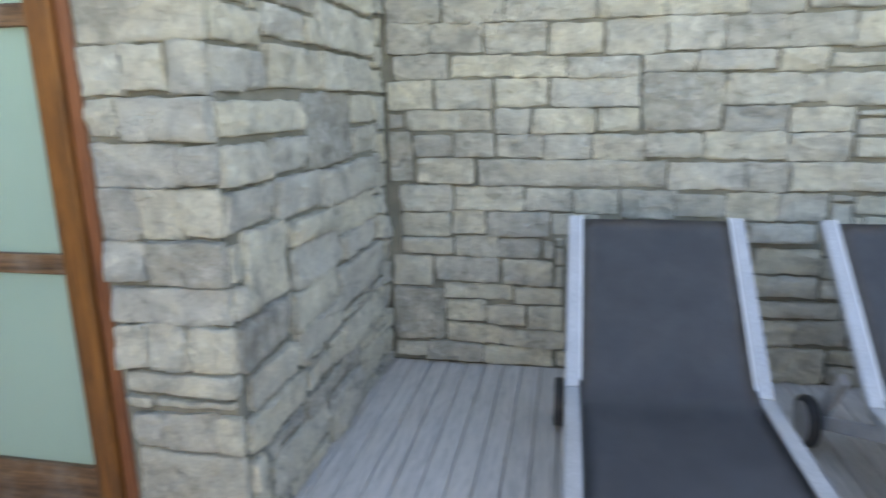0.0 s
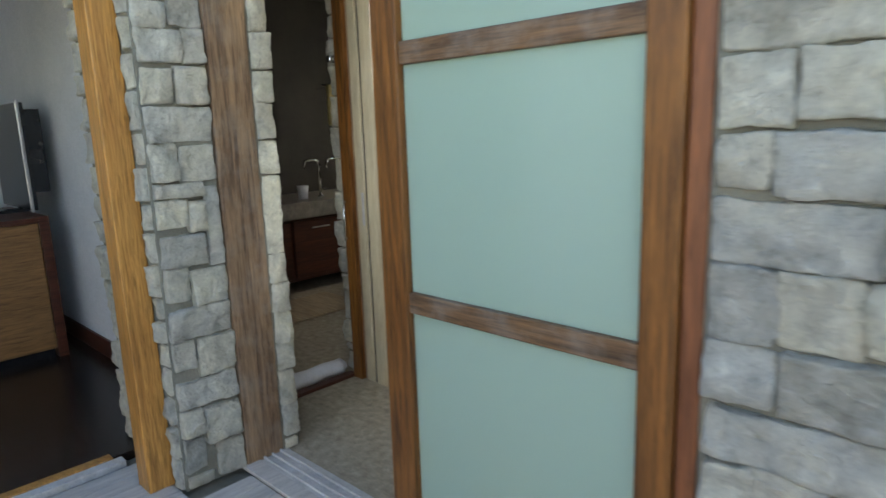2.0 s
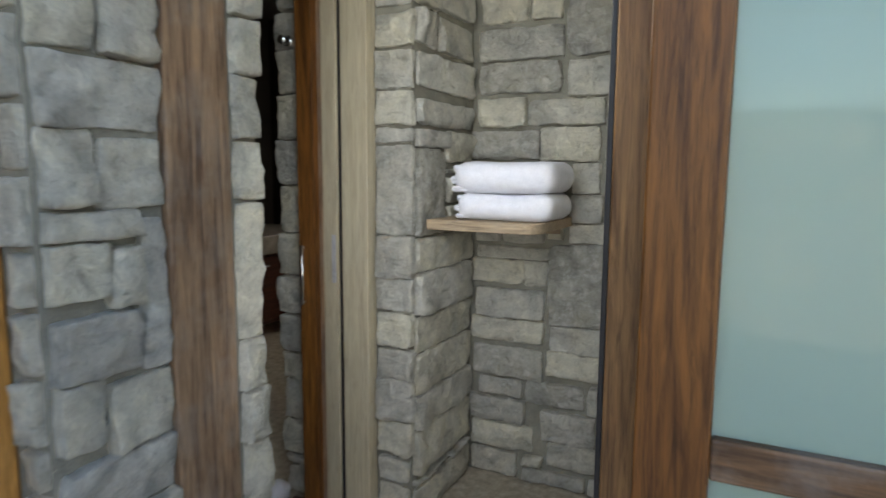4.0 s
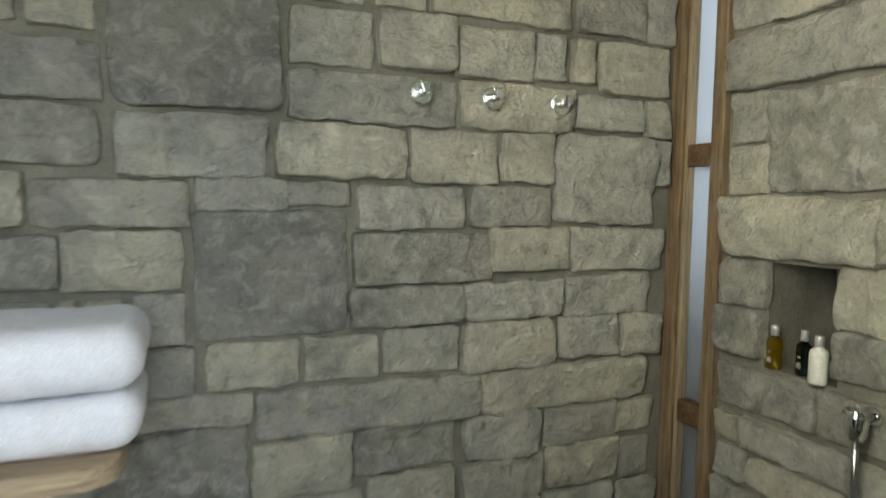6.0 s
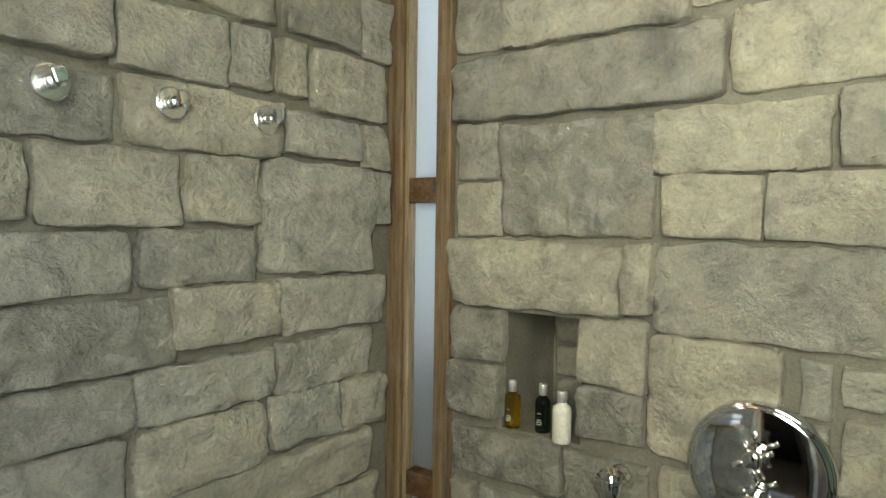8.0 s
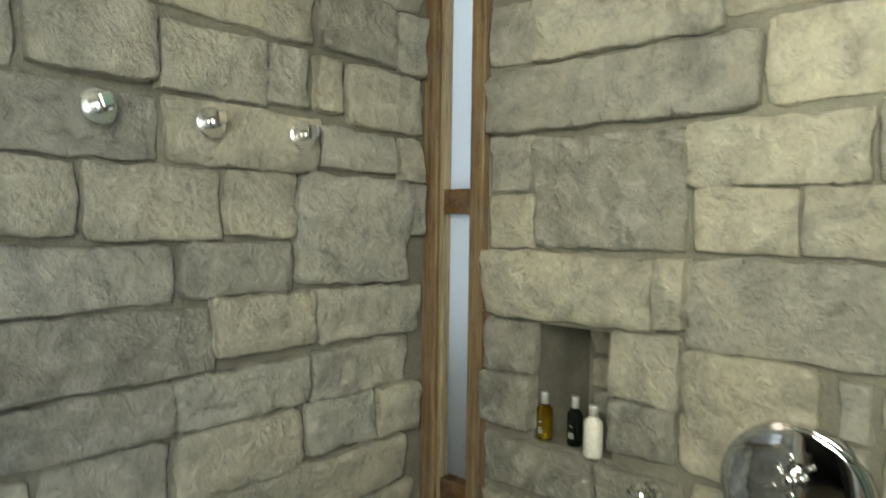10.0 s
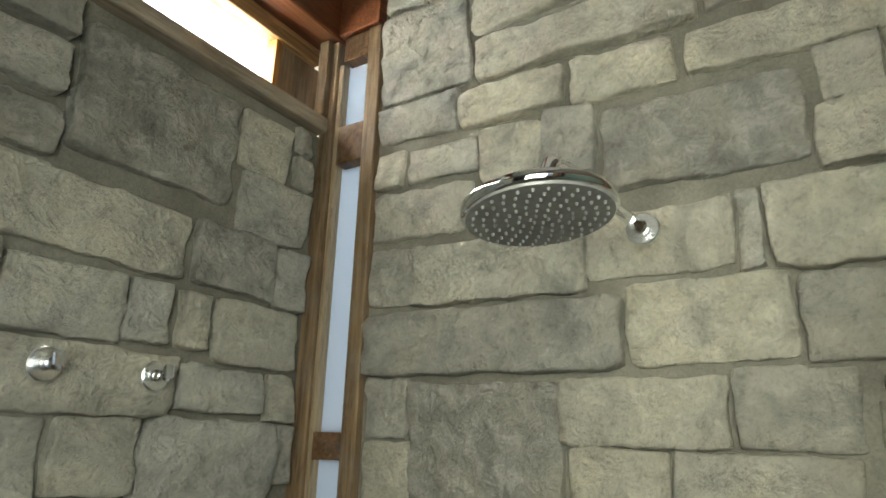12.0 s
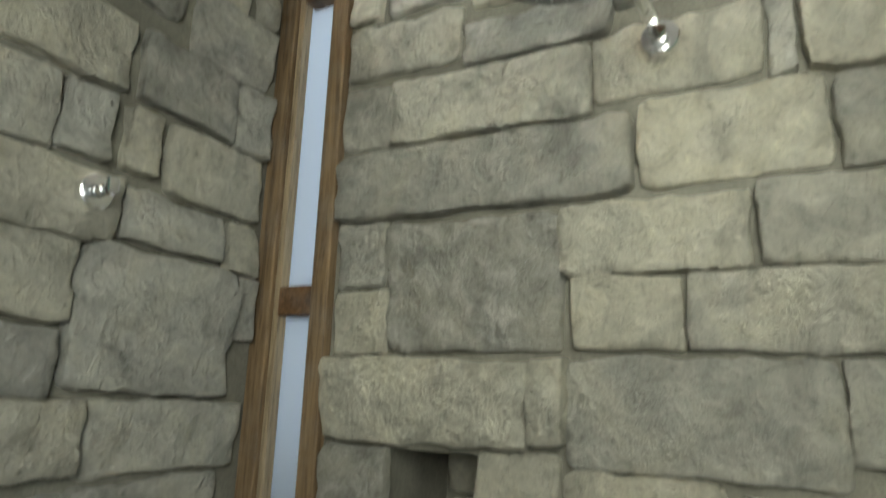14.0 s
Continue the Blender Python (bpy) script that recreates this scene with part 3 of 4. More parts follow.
for y0 in (1.532, 1.572, 1.612):
    under(sill, "track", boxes((-3.242, -1.34, y0, y0 + 0.010, 0.0065, 0.018), bevel=0.002), TRACK)
bed_sill = base("threshold", -3.7, 0.0, 0.0, "white metal bedroom threshold with a golden timber edge", "threshold", kind="structure")
under(bed_sill, "track", boxes((-3.70, -3.645, -1.2, 1.13, -0.02, 0.012), bevel=0.003), TRACK)
under(bed_sill, "timber_edge", boxes((-3.755, -3.702, -1.2, 1.098, -0.02, 0.016), bevel=0.003), GOLD_WOOD)
pocket = base("door_3", -3.44, 2.42, 0.0, "pale timber pocket door frame with a steel strike plate", "door", kind="structure")
under(pocket, "jamb", boxes((-3.442, -3.332, 2.392, 2.449, 0.0, 2.38), bevel=0.004), PALE_WOOD)
under(pocket, "jamb", boxes((-3.526, -3.462, 2.392, 2.449, 0.0, 2.38), bevel=0.004), PALE_WOOD)
# black filler puts the slot's shade between the two jambs
under(pocket, "gap", boxes((-3.4615, -3.4425, 2.404, 2.449, 0.0, 2.38)), GASKET)
under(pocket, "door_edge", boxes((-3.622, -3.550, 2.372, 2.449, 0.0, 2.34), bevel=0.003), DOOR_WOOD, "reddish timber door edge")
under(pocket, "guide", boxes((-3.5495, -3.5265, 2.40, 2.449, 0.0, 2.36), bevel=0.002), POST_WOOD)
under(pocket, "strike_plate", boxes((-3.486, -3.468, 2.3885, 2.3915, 0.885, 1.06), bevel=0.001), WHEEL_GREY)
handle = under(pocket, "handle", rod(rod(rod(bmesh.new(), (-3.588, 2.347, 0.80), (-3.588, 2.347, 1.02), 0.006), (-3.588, 2.347, 0.81), (-3.588, 2.374, 0.81), 0.005), (-3.588, 2.347, 1.01), (-3.588, 2.374, 1.01), 0.005), CHROME, "thin chrome pull handle", True)
tagged(part("bathroom_sill", boxes((-3.68, -3.62, 1.716, 2.39, -0.01, 0.018), bevel=0.003), RED_WOOD), "red-brown timber bathroom door sill", "sill", kind="structure")


# ---- things on the deck ----
def lounger(x0):
    wide, ys, yh, zt = 0.68, 0.72, 2.035, 0.35
    t = base("sun_lounger", x0 + wide / 2, 1.6, 0.0, "dark grey mesh sun lounger with aluminium frame, back raised", "sun lounger", "loungers on the deck")
    def slab(x_a, x_b, a, b, thick):
        """A flat bar between two points of the side view."""
        bm = bmesh.new()
        d = Vector((0, b[0] - a[0], b[1] - a[1]))
        box(bm, x_a, x_b, 0, d.length, -thick / 2, thick / 2, bevel=0.006)
        return moved(bm, Matrix.Translation((0, a[0], a[1])) @ Matrix.Rotation(math.atan2(d.z, d.y), 4, "X"))
    seat_a, hinge, top = (ys, zt - 0.02), (yh, zt), (2.60, 0.862)
    for xa in (x0, x0 + wide - 0.052):
        under(t, "seat_rail", slab(xa, xa + 0.052, seat_a, (yh - 0.006, zt), 0.036), ALUMINIUM)
        rail = under(t, "back_rail", slab(xa, xa + 0.052, (yh + 0.006, zt + 0.004), top, 0.034), ALUMINIUM)
        xs = xa + 0.050 if xa == x0 else xa - 0.006
        under(t, "piping", slab(xs, xs + 0.008, (yh + 0.008, zt + 0.02), (2.598, 0.876), 0.010), PLASTER, "white edge piping")
        under(t, "hinge", rod(bmesh.new(), (xa + 0.004, yh, zt - 0.006), (xa + 0.048, yh, zt - 0.006), 0.013), STEEL, "", True)
    def sling_line(f):
        """The side view of the fabric, bent smoothly where the back rises."""
        bend = 0.10
        run, rise = yh - ys - 0.04, math.hypot(2.585 - yh, 0.862 - zt - 0.008)
        up = math.atan2(0.862 - zt - 0.008, 2.585 - yh)
        d = f * (run + rise) - run
        turn = min(1.0, max(0.0, (d + bend) / (2 * bend)))
        lift = bend * turn * turn * math.sin(up) if d < bend else d * math.sin(up)
        ahead = d if d < -bend else -bend + (d + bend) * (1 - turn / 2) + (d + bend) * turn / 2 * math.cos(up) if d < bend else d * math.cos(up)
        return yh + ahead, zt + 0.006 + lift
    bm = bmesh.new()
    n, k, grid = 40, 10, []
    for i in range(n + 1):
        f = i / n
        y, z = sling_line(f)
        line = []
        for j in range(k + 1):
            g = j / k
            dip = 0.014 * (4 * g * (1 - g)) * max(0.0, math.sin(3.1416 * f)) ** 0.5 + 0.0015 * noise.noise((f * 9, g * 7, x0))
            line.append(bm.verts.new((x0 + 0.05 + (wide - 0.1) * g, y + dip * 0.4, z - dip)))
        grid.append(line)
    for i in range(n):
        for j in range(k):
            bm.faces.new((grid[i][j], grid[i][j + 1], grid[i + 1][j + 1], grid[i + 1][j]))
    bmesh.ops.solidify(bm, geom=bm.faces[:], thickness=0.006)
    under(t, "sling", bm, SLING, "dark grey mesh fabric", True)
    for y in (ys + 0.01, 1.3, yh - 0.05):
        under(t, "crossbar", boxes((x0 + 0.053, x0 + wide - 0.053, y, y + 0.03, zt - 0.06, zt - 0.03), bevel=0.005), ALUMINIUM)
    under(t, "crossbar", moved(boxes((x0 + 0.053, x0 + wide - 0.053, -0.012, 0.012, -0.03, -0.006), bevel=0.004), Matrix.Translation((0, 2.585, 0.842))), ALUMINIUM)
    for xa in (x0 + 0.004, x0 + wide - 0.044):
        under(t, "leg", boxes((xa, xa + 0.04, ys + 0.1, ys + 0.15, 0.0, zt - 0.03), bevel=0.006), ALUMINIUM)
        under(t, "bracket", slab(xa, xa + 0.036, (yh - 0.12, zt - 0.02), (2.44, 0.10), 0.05), WHEEL_GREY, "grey wheel bracket")
        under(t, "strut", slab(xa, xa + 0.03, (2.44, 0.12), (2.26, 0.36), 0.05), WHEEL_GREY)
    for xa, s in ((x0 - 0.036, 1), (x0 + wide + 0.036, -1)):
        w = under(t, "wheel", rod(bmesh.new(), (xa - 0.008 * s, 2.44, 0.10), (xa + 0.028 * s, 2.44, 0.10), 0.0785, 28), WHEEL_GREY, "grey plastic wheel", False)
        ring = turned([(0.079, -0.019), (0.096, -0.019), (0.101, -0.010), (0.101, 0.010), (0.096, 0.019), (0.079, 0.019)], 30)
        under(w, "tyre", moved(ring, Matrix.Translation((xa + 0.016 * s, 2.44, 0.101)) @ Matrix.Rotation(radians(90), 4, "Y")), RUBBER, "black rubber tyre", True)
    under(t, "axle", rod(bmesh.new(), (x0 - 0.04, 2.44, 0.10), (x0 + wide + 0.04, 2.44, 0.10), 0.008), STEEL)
    return t


lounge = lounger(-0.045)
copy_thing(lounge, pose(lounge.location.x + 0.955, lounge.location.y - 0.01, 0.0))

# ---- things in the shower ----
shelf = base("towel_shelf", -2.97, 2.75, 1.085, "thick pale timber corner shelf on the stone wall", "shelf")
bm = bmesh.new()
outline = [(-3.172, 2.525), (-2.82, 2.525)] + [(-2.82 + 0.065 * math.sin(a), 2.59 - 0.065 * math.cos(a)) for a in (0.3, 0.6, 0.9, 1.2, 1.57)] + [(-2.755, 2.945), (-3.172, 2.945)]
bot = [bm.verts.new((x, y, 1.083)) for x, y in outline]
bm.faces.new(list(reversed(bot)))
up = bmesh.ops.extrude_face_region(bm, geom=bm.faces[:])
bmesh.ops.translate(bm, vec=(0, 0, 0.037), verts=[v for v in up["geom"] if isinstance(v, bmesh.types.BMVert)])
bmesh.ops.recalc_face_normals(bm, faces=bm.faces[:])
bmesh.ops.bevel(bm, geom=bm.edges[:], offset=0.004, segments=2, affect="EDGES", profile=0.5)
under(shelf, "board", bm, SHELF_WOOD)
under(shelf, "cleat", boxes((-3.17, -2.80, 2.925, 2.952, 1.05, 1.082), bevel=0.003), SHELF_WOOD)


def folded_towel(z0, high, x0, x1, seed):
    t = base("folded_towel", (x0 + x1) / 2, 2.7, z0, "white folded terry bath towel in a pile on the shelf", "towel", "towels on the shelf")
    y0, y1 = 2.56, 2.86
    def layer(a, b, za, zb, ya, yb, r):
        bm = boxes((a, b, ya, yb, za, zb))
        bmesh.ops.bevel(bm, geom=bm.edges[:], offset=r, segments=5, affect="EDGES", profile=0.5)
        bmesh.ops.subdivide_edges(bm, edges=[e for e in bm.edges if e.calc_length() > 0.05], cuts=7, use_grid_fill=True)
        for v in bm.verts:
            n = noise.fractal(v.co * 9 + Vector((seed, 0, seed)), 1.0, 2.0, 3)
            sag = -0.006 * math.sin((v.co.x - a) / (b - a) * 3.1) if v.co.z > (za + zb) / 2 else 0.0
            v.co += Vector((0.004 * n, 0.004 * n, 0.004 * n + sag))
        return bm
    under(t, "outer_fold", layer(x0 + 0.004, x1, z0 + 0.002, z0 + high, y0, y1, high * 0.44), TERRY, "", True)
    under(t, "inner_fold", layer(x0 - 0.006, x0 + 0.06, z0 + high * 0.30, z0 + high * 0.56, y0 + 0.012, y1 - 0.01, high * 0.12), TERRY, "", True)
    under(t, "inner_fold", layer(x0 + 0.004, x0 + 0.06, z0 + high * 0.62, z0 + high * 0.92, y0 + 0.014, y1 - 0.008, high * 0.14), TERRY, "", True)
    under(t, "inner_fold", layer(x0 + 0.002, x0 + 0.06, z0 + high * 0.06, z0 + high * 0.26, y0 + 0.014, y1 - 0.008, high * 0.09), TERRY, "", True)


folded_towel(1.118, 0.100, -3.085, -2.728, 2.0)
folded_towel(1.212, 0.116, -3.098, -2.722, 7.0)


def robe_hook(x, z, turn):
    t = base("robe_hook", x, 2.91, z, "chrome robe hook on the stone wall", "hook", "robe hooks on the shower wall")
    spin = Matrix.Translation((x, 2.922, z)) @ Matrix.Rotation(radians(90), 4, "X")
    under(t, "flange", moved(turned([(0.027, -0.03), (0.029, -0.001), (0.029, 0.004), (0.0265, 0.006)], 48), spin), SATIN)
    under(t, "stem", moved(turned([(0.012, 0.006), (0.0115, 0.014), (0.0095, 0.018), (0.0095, 0.034), (0.011, 0.038)], 24), spin), CHROME, "", True)
    cap = boxes((-0.011, 0.011, -0.013, 0.013, 0.034, 0.041), bevel=0.0035)
    under(t, "cap", moved(cap, spin @ Matrix.Rotation(radians(turn), 4, "Z") @ Matrix.Translation((0.003, 0.007, 0))), CHROME)


for x, a in ((-2.125, 20), (-1.93, 10), (-1.728, 5)):
    robe_hook(x, 1.793, a)

rain = base("rain_shower", -1.3, 2.09, 2.083, "round chrome rain shower on a wall arm", "shower")
under(rain, "flange", moved(turned([(0.026, -0.03), (0.031, 0.0), (0.031, 0.005), (0.029, 0.007)], 44), Matrix.Translation((-1.340, 2.09, 2.076)) @ Matrix.Rotation(radians(-90), 4, "Y")), SATIN)
arm = [(-1.325, 2.09, 2.075), (-1.45, 2.097, 2.073), (-1.58, 2.105, 2.070), (-1.68, 2.112, 2.067), (-1.716, 2.115, 2.064), (-1.732, 2.117, 2.054), (-1.739, 2.120, 2.036), (-1.740, 2.123, 2.010)]
under(rain, "arm", tube(arm, 0.0115, 16), CHROME, "", True)
under(rain, "collar", moved(turned([(0.0138, 0.0), (0.0138, 0.020)], 24), Matrix.Translation((-1.350, 2.0915, 2.0748)) @ Matrix.Rotation(radians(-90), 4, "Y")), CHROME, "", True)
HEAD = Matrix.Translation((-1.740, 2.130, 1.980)) @ Matrix.Rotation(radians(-5.5), 4, "X") @ Matrix.Rotation(radians(2.3), 4, "Y")
under(rain, "swivel", moved(turned([(0.017, 0.022), (0.020, 0.028), (0.020, 0.040), (0.014, 0.048)], 24), HEAD), CHROME, "", True)
rose = under(rain, "rose", moved(turned([(0.102, 0.0), (0.105, 0.003), (0.105, 0.013), (0.101, 0.017), (0.06, 0.021), (0.018, 0.024)], 56), HEAD), CHROME, "", True)
under(rose, "spray_plate", moved(turned([(0.099, -0.004), (0.100, 0.003)], 56), HEAD), SPRAY, "grey spray plate", False)
nozzle = rod(bmesh.new(), (0, 0, 0), (0, 0, -0.0045), 0.0026, 8, 0.0017)
nozzle_mesh = bpy.data.meshes.new("nozzle")
nozzle.to_mesh(nozzle_mesh)
nozzle.free()
nozzle_mesh.materials.append(NOZZLE)
for n, (ring_r, count) in enumerate(((0.012, 6), (0.028, 12), (0.044, 18), (0.060, 22), (0.075, 26), (0.089, 30))):
    for k in range(count):
        a = 6.28318531 * (k + 0.5 * n) / count
        ob = new("nozzle", nozzle_mesh)
        ob.parent = rose
        ob.location = HEAD @ Vector((ring_r * math.cos(a), ring_r * math.sin(a), -0.004)) - Vector(rain.location)

mixer = base("shower_mixer", -1.33, 2.07, 1.165, "large round chrome mixer plate with two cross handles", "shower mixer")
facing = Matrix.Translation((-1.335, 2.07, 1.165)) @ Matrix.Rotation(radians(-90), 4, "Y")
plate = under(mixer, "plate", moved(turned([(0.115, -0.03), (0.115, 0.006), (0.112, 0.010), (0.104, 0.012), (0.07, 0.0155), (0.03, 0.0175), (0.004, 0.018)], 64), facing), CHROME, "", True)
under(mixer, "rim", moved(turned([(0.1155, -0.03), (0.119, -0.02), (0.119, 0.004), (0.1155, 0.008)], 64), facing), CHROME, "", True)
for dz in (0.034, -0.042):
    spot = facing @ Matrix.Translation((dz, 0, 0.016))
    knob = under(mixer, "handle", moved(turned([(0.019, 0.0), (0.017, 0.012), (0.015, 0.03), (0.016, 0.044), (0.012, 0.048)], 28), spot), CHROME, "chrome cross handle", True)
    for k in range(4):
        a = k * 1.5707963 + 0.5
        arm_bm = rod(bmesh.new(), (0.010 * math.cos(a), 0.010 * math.sin(a), 0.038), (0.034 * math.cos(a), 0.034 * math.sin(a), 0.038), 0.0052, 12)
        under(knob, "lever", moved(arm_bm, spot), CHROME, "", True)

hold = base("hand_shower_holder", -1.32, 2.32, 1.09, "chrome hand shower bracket with a hanging hose", "shower holder")
under(hold, "flange", moved(turned([(0.022, 0.0), (0.022, 0.006), (0.014, 0.012), (0.012, 0.03)], 24), Matrix.Translation((-1.325, 2.32, 1.09)) @ Matrix.Rotation(radians(-90), 4, "Y")), CHROME, "", True)
ring = [(-1.375 + 0.026 * math.cos(a * 0.3307), 2.32 + 0.026 * math.sin(a * 0.3307), 1.10) for a in range(20)]
under(hold, "ring", tube(ring, 0.0035, 10), CHROME, "", True)
under(hold, "cup", moved(turned([(0.019, 0.0), (0.022, 0.03), (0.0225, 0.06), (0.020, 0.062), (0.017, 0.03), (0.012, 0.004)], 24), Matrix.Translation((-1.375, 2.32, 1.05))), CHROME, "", True)
under(hold, "hose", tube([(-1.375, 2.32, 1.055), (-1.374, 2.318, 0.95), (-1.37, 2.312, 0.8), (-1.365, 2.30, 0.6), (-1.36, 2.27, 0.42), (-1.355, 2.22, 0.34), (-1.35, 2.16, 0.36), (-1.342, 2.11, 0.5), (-1.335, 2.09, 0.7), (-1.335, 2.075, 0.98), (-1.335, 2.07, 1.05)], 0.0075, 12), STEEL, "steel hose", True)


def bottle(x, y, radius, body, cap, glass, label, printed):
    t = base("toiletry_bottle", x, y, 1.122, label, "bottle", "bottles in the wall niche")
    here = Matrix.Translation((x, y, 1.122))
    b = under(t, "body", moved(turned([(radius * 0.92, 0.0), (radius, 0.004), (radius, body * 0.82), (radius * 0.93, body * 0.92), (radius * 0.5, body), (radius * 0.45, body + 0.006)], 28), here), glass, "", True)
    under(t, "cap", moved(turned([(radius * 0.52, body + 0.004), (radius * 0.52, body + cap - 0.002), (radius * 0.46, body + cap)], 24), here), SILVER_CAP, "brushed silver cap", True)
    if printed:
        bars = bmesh.new()
        for k, (w, z) in enumerate(((0.010, 0.030), (0.013, 0.025), (0.012, 0.020), (0.008, 0.045))):
            box(bars, x - radius - 0.0008, x - radius + 0.0006, y - w / 2, y + w / 2, 1.122 + z - 0.0011, 1.122 + z + 0.0011)
        under(b, "label_print", bars, LABEL_PALE, "pale printed lines")


bottle(-1.290, 2.592, 0.0185, 0.080, 0.030, YELLOW_OIL, "clear bottle of yellow oil with a silver cap in the niche", True)
bottle(-1.275, 2.522, 0.0175, 0.080, 0.030, DARK_OIL, "dark green bottle with a silver cap in the niche", True)
bottle(-1.310, 2.458, 0.0205, 0.083, 0.028, CREAM, "cream white lotion bottle with a silver cap in the niche", False)
grate = base("wall_vent", -2.24, 2.94, 0.33, "small dark slotted vent low on the stone wall", "vent")
under(grate, "frame", boxes((-2.375, -2.095, 2.915, 2.955, 0.325, 0.372), bevel=0.004), BLACK)
for k in range(4):
    under(grate, "slat", boxes((-2.365, -2.105, 2.909, 2.916, 0.331 + k * 0.0095, 0.336 + k * 0.0095)), GASKET)

# ---- things in the bathroom and bedroom beyond ----
roll = base("rolled_towel", -3.72, 2.2, 0.0, "white rolled towel lying on the bathroom floor", "towel")
under(roll, "roll", tube([(-3.725, 2.0 + 0.03 * k, 0.046 + 0.003 * math.sin(k)) for k in range(13)], 0.044, 18), TERRY, "", True)
under(roll, "end_fold", tube([(-3.725, 2.355, 0.04), (-3.728, 2.375, 0.041), (-3.73, 2.385, 0.042)], 0.026, 18), TERRY, "", True)
vanity = base("vanity_unit", -5.75, 3.7, 0.0, "dark red timber vanity cabinet under a stone counter", "cabinet")
under(vanity, "body", boxes((-6.09, -5.42, 2.6, 4.9, 0.12, 0.66), bevel=0.005), RED_WOOD)
for y0 in (2.62, 3.2, 3.78, 4.36):
    d = under(vanity, "door", boxes((-5.4195, -5.40, y0, y0 + 0.55, 0.15, 0.64), bevel=0.004), RED_WOOD)
    under(d, "handle", rod(bmesh.new(), (-5.388, y0 + 0.18, 0.57), (-5.388, y0 + 0.36, 0.57), 0.006), STEEL)
tagged(part("counter", boxes((-6.09, -5.36, 2.55, 4.95, 0.662, 0.80), bevel=0.006), COUNTER), "thick grey-brown stone bathroom counter", "counter")


def tap(y):
    t = base("basin_tap", -5.8, y, 0.80, "tall chrome gooseneck basin tap on the counter", "tap", "taps on the counter")
    under(t, "spout", tube([(-5.6, y, 0.80), (-5.6, y, 1.0), (-5.6, y, 1.09), (-5.6, y - 0.012, 1.12), (-5.6, y - 0.04, 1.135), (-5.6, y - 0.12, 1.135), (-5.6, y - 0.145, 1.125), (-5.6, y - 0.155, 1.10), (-5.6, y - 0.155, 1.06)], 0.013, 12), CHROME, "", True)
    under(t, "foot", moved(turned([(0.028, 0.0), (0.028, 0.008), (0.016, 0.014)], 20), Matrix.Translation((-5.6, y, 0.80))), CHROME, "", True)
    under(t, "lever", rod(bmesh.new(), (-5.6, y + 0.005, 0.86), (-5.6, y + 0.07, 0.88), 0.006), CHROME, "", True)


tap(3.64)
tap(3.88)
cup = base("tooth_mug", -5.58, 3.44, 0.80, "white ceramic tooth mug on the counter", "mug")
under(cup, "body", moved(turned([(0.04, 0.0), (0.046, 0.06), (0.05, 0.115), (0.047, 0.116), (0.04, 0.02)], 24), Matrix.Translation((-5.58, 3.44, 0.80))), TERRY, "", True)
soap = base("soap_dish", -5.5, 3.85, 0.80, "white soap dish with a paper leaflet on the counter", "soap dish")
under(soap, "dish", boxes((-5.56, -5.44, 3.80, 3.93, 0.801, 0.822), bevel=0.008), TERRY)
under(soap, "leaflet", moved(boxes((-0.04, 0.04, -0.05, 0.05, 0.0, 0.004)), Matrix.Translation((-5.5, 3.87, 0.84)) @ Matrix.Rotation(radians(25), 4, "X")), TERRY)
yt = base("hand_towel", -5.9, 3.86, 1.43, "yellow hand towel hanging on a rail by the wall", "towel")
bm = boxes((-5.64, -5.60, 3.80, 3.98, 1.43, 1.79), bevel=0.012)
under(yt, "cloth", bm, YELLOW_TERRY, "", True)
under(yt, "rail", rod(rod(bmesh.new(), (-5.62, 3.74, 1.785), (-5.62, 4.04, 1.785), 0.008), (-5.62, 4.03, 1.785), (-6.1, 4.03, 1.785), 0.008), CHROME)
tagged(part("bath_mat", boxes((-5.3, -4.75, 2.6, 3.4, 0.0, 0.014), bevel=0.005), SHELF_WOOD), "pale woven mat on the bathroom floor", "mat")
kn = base("door_stop", -3.70, 2.43, 1.76, "round chrome knob on the stone door jamb", "knob")
under(kn, "flange", moved(turned([(0.022, 0.0), (0.022, 0.005), (0.012, 0.008)], 24), Matrix.Translation((-3.70, 2.43, 1.76)) @ Matrix.Rotation(radians(90), 4, "X")), CHROME, "", True)
under(kn, "ball", moved(turned([(0.012, 0.008), (0.018, 0.018), (0.02, 0.03), (0.016, 0.04), (0.006, 0.044)], 24), Matrix.Translation((-3.70, 2.43, 1.76)) @ Matrix.Rotation(radians(90), 4, "X")), CHROME, "", True)

cab = base("tv_cabinet", -5.8, 1.1, 0.0, "orange-brown timber television cabinet on the bedroom floor", "cabinet")
under(cab, "body", boxes((-6.3, -5.40, 0.75, 1.36, 0.06, 0.88), bevel=0.006), CABINET_WOOD)
under(cab, "side_panel", boxes((-6.3, -5.39, 1.361, 1.42, 0.0, 0.92), bevel=0.004), RED_WOOD, "dark timber end panel")
under(cab, "top", boxes((-6.32, -5.37, 0.74, 1.36, 0.8815, 0.915), bevel=0.004), RED_WOOD, "dark timber top")
under(cab, "plinth", boxes((-6.28, -5.43, 0.78, 1.35, 0.0, 0.059)), BLACK)
tv = base("television", -5.75, 1.4, 0.915, "black flat television with a silver edge on the cabinet", "television")
under(tv, "screen", boxes((-6.2, -5.50, 1.36, 1.40, 0.95, 1.62), (-6.1, -5.53, 1.4005, 1.49, 1.06, 1.58), bevel=0.006), BLACK)
under(tv, "bezel", boxes((-5.499, -5.485, 1.355, 1.375, 0.94, 1.63), bevel=0.003), STEEL, "silver edge")
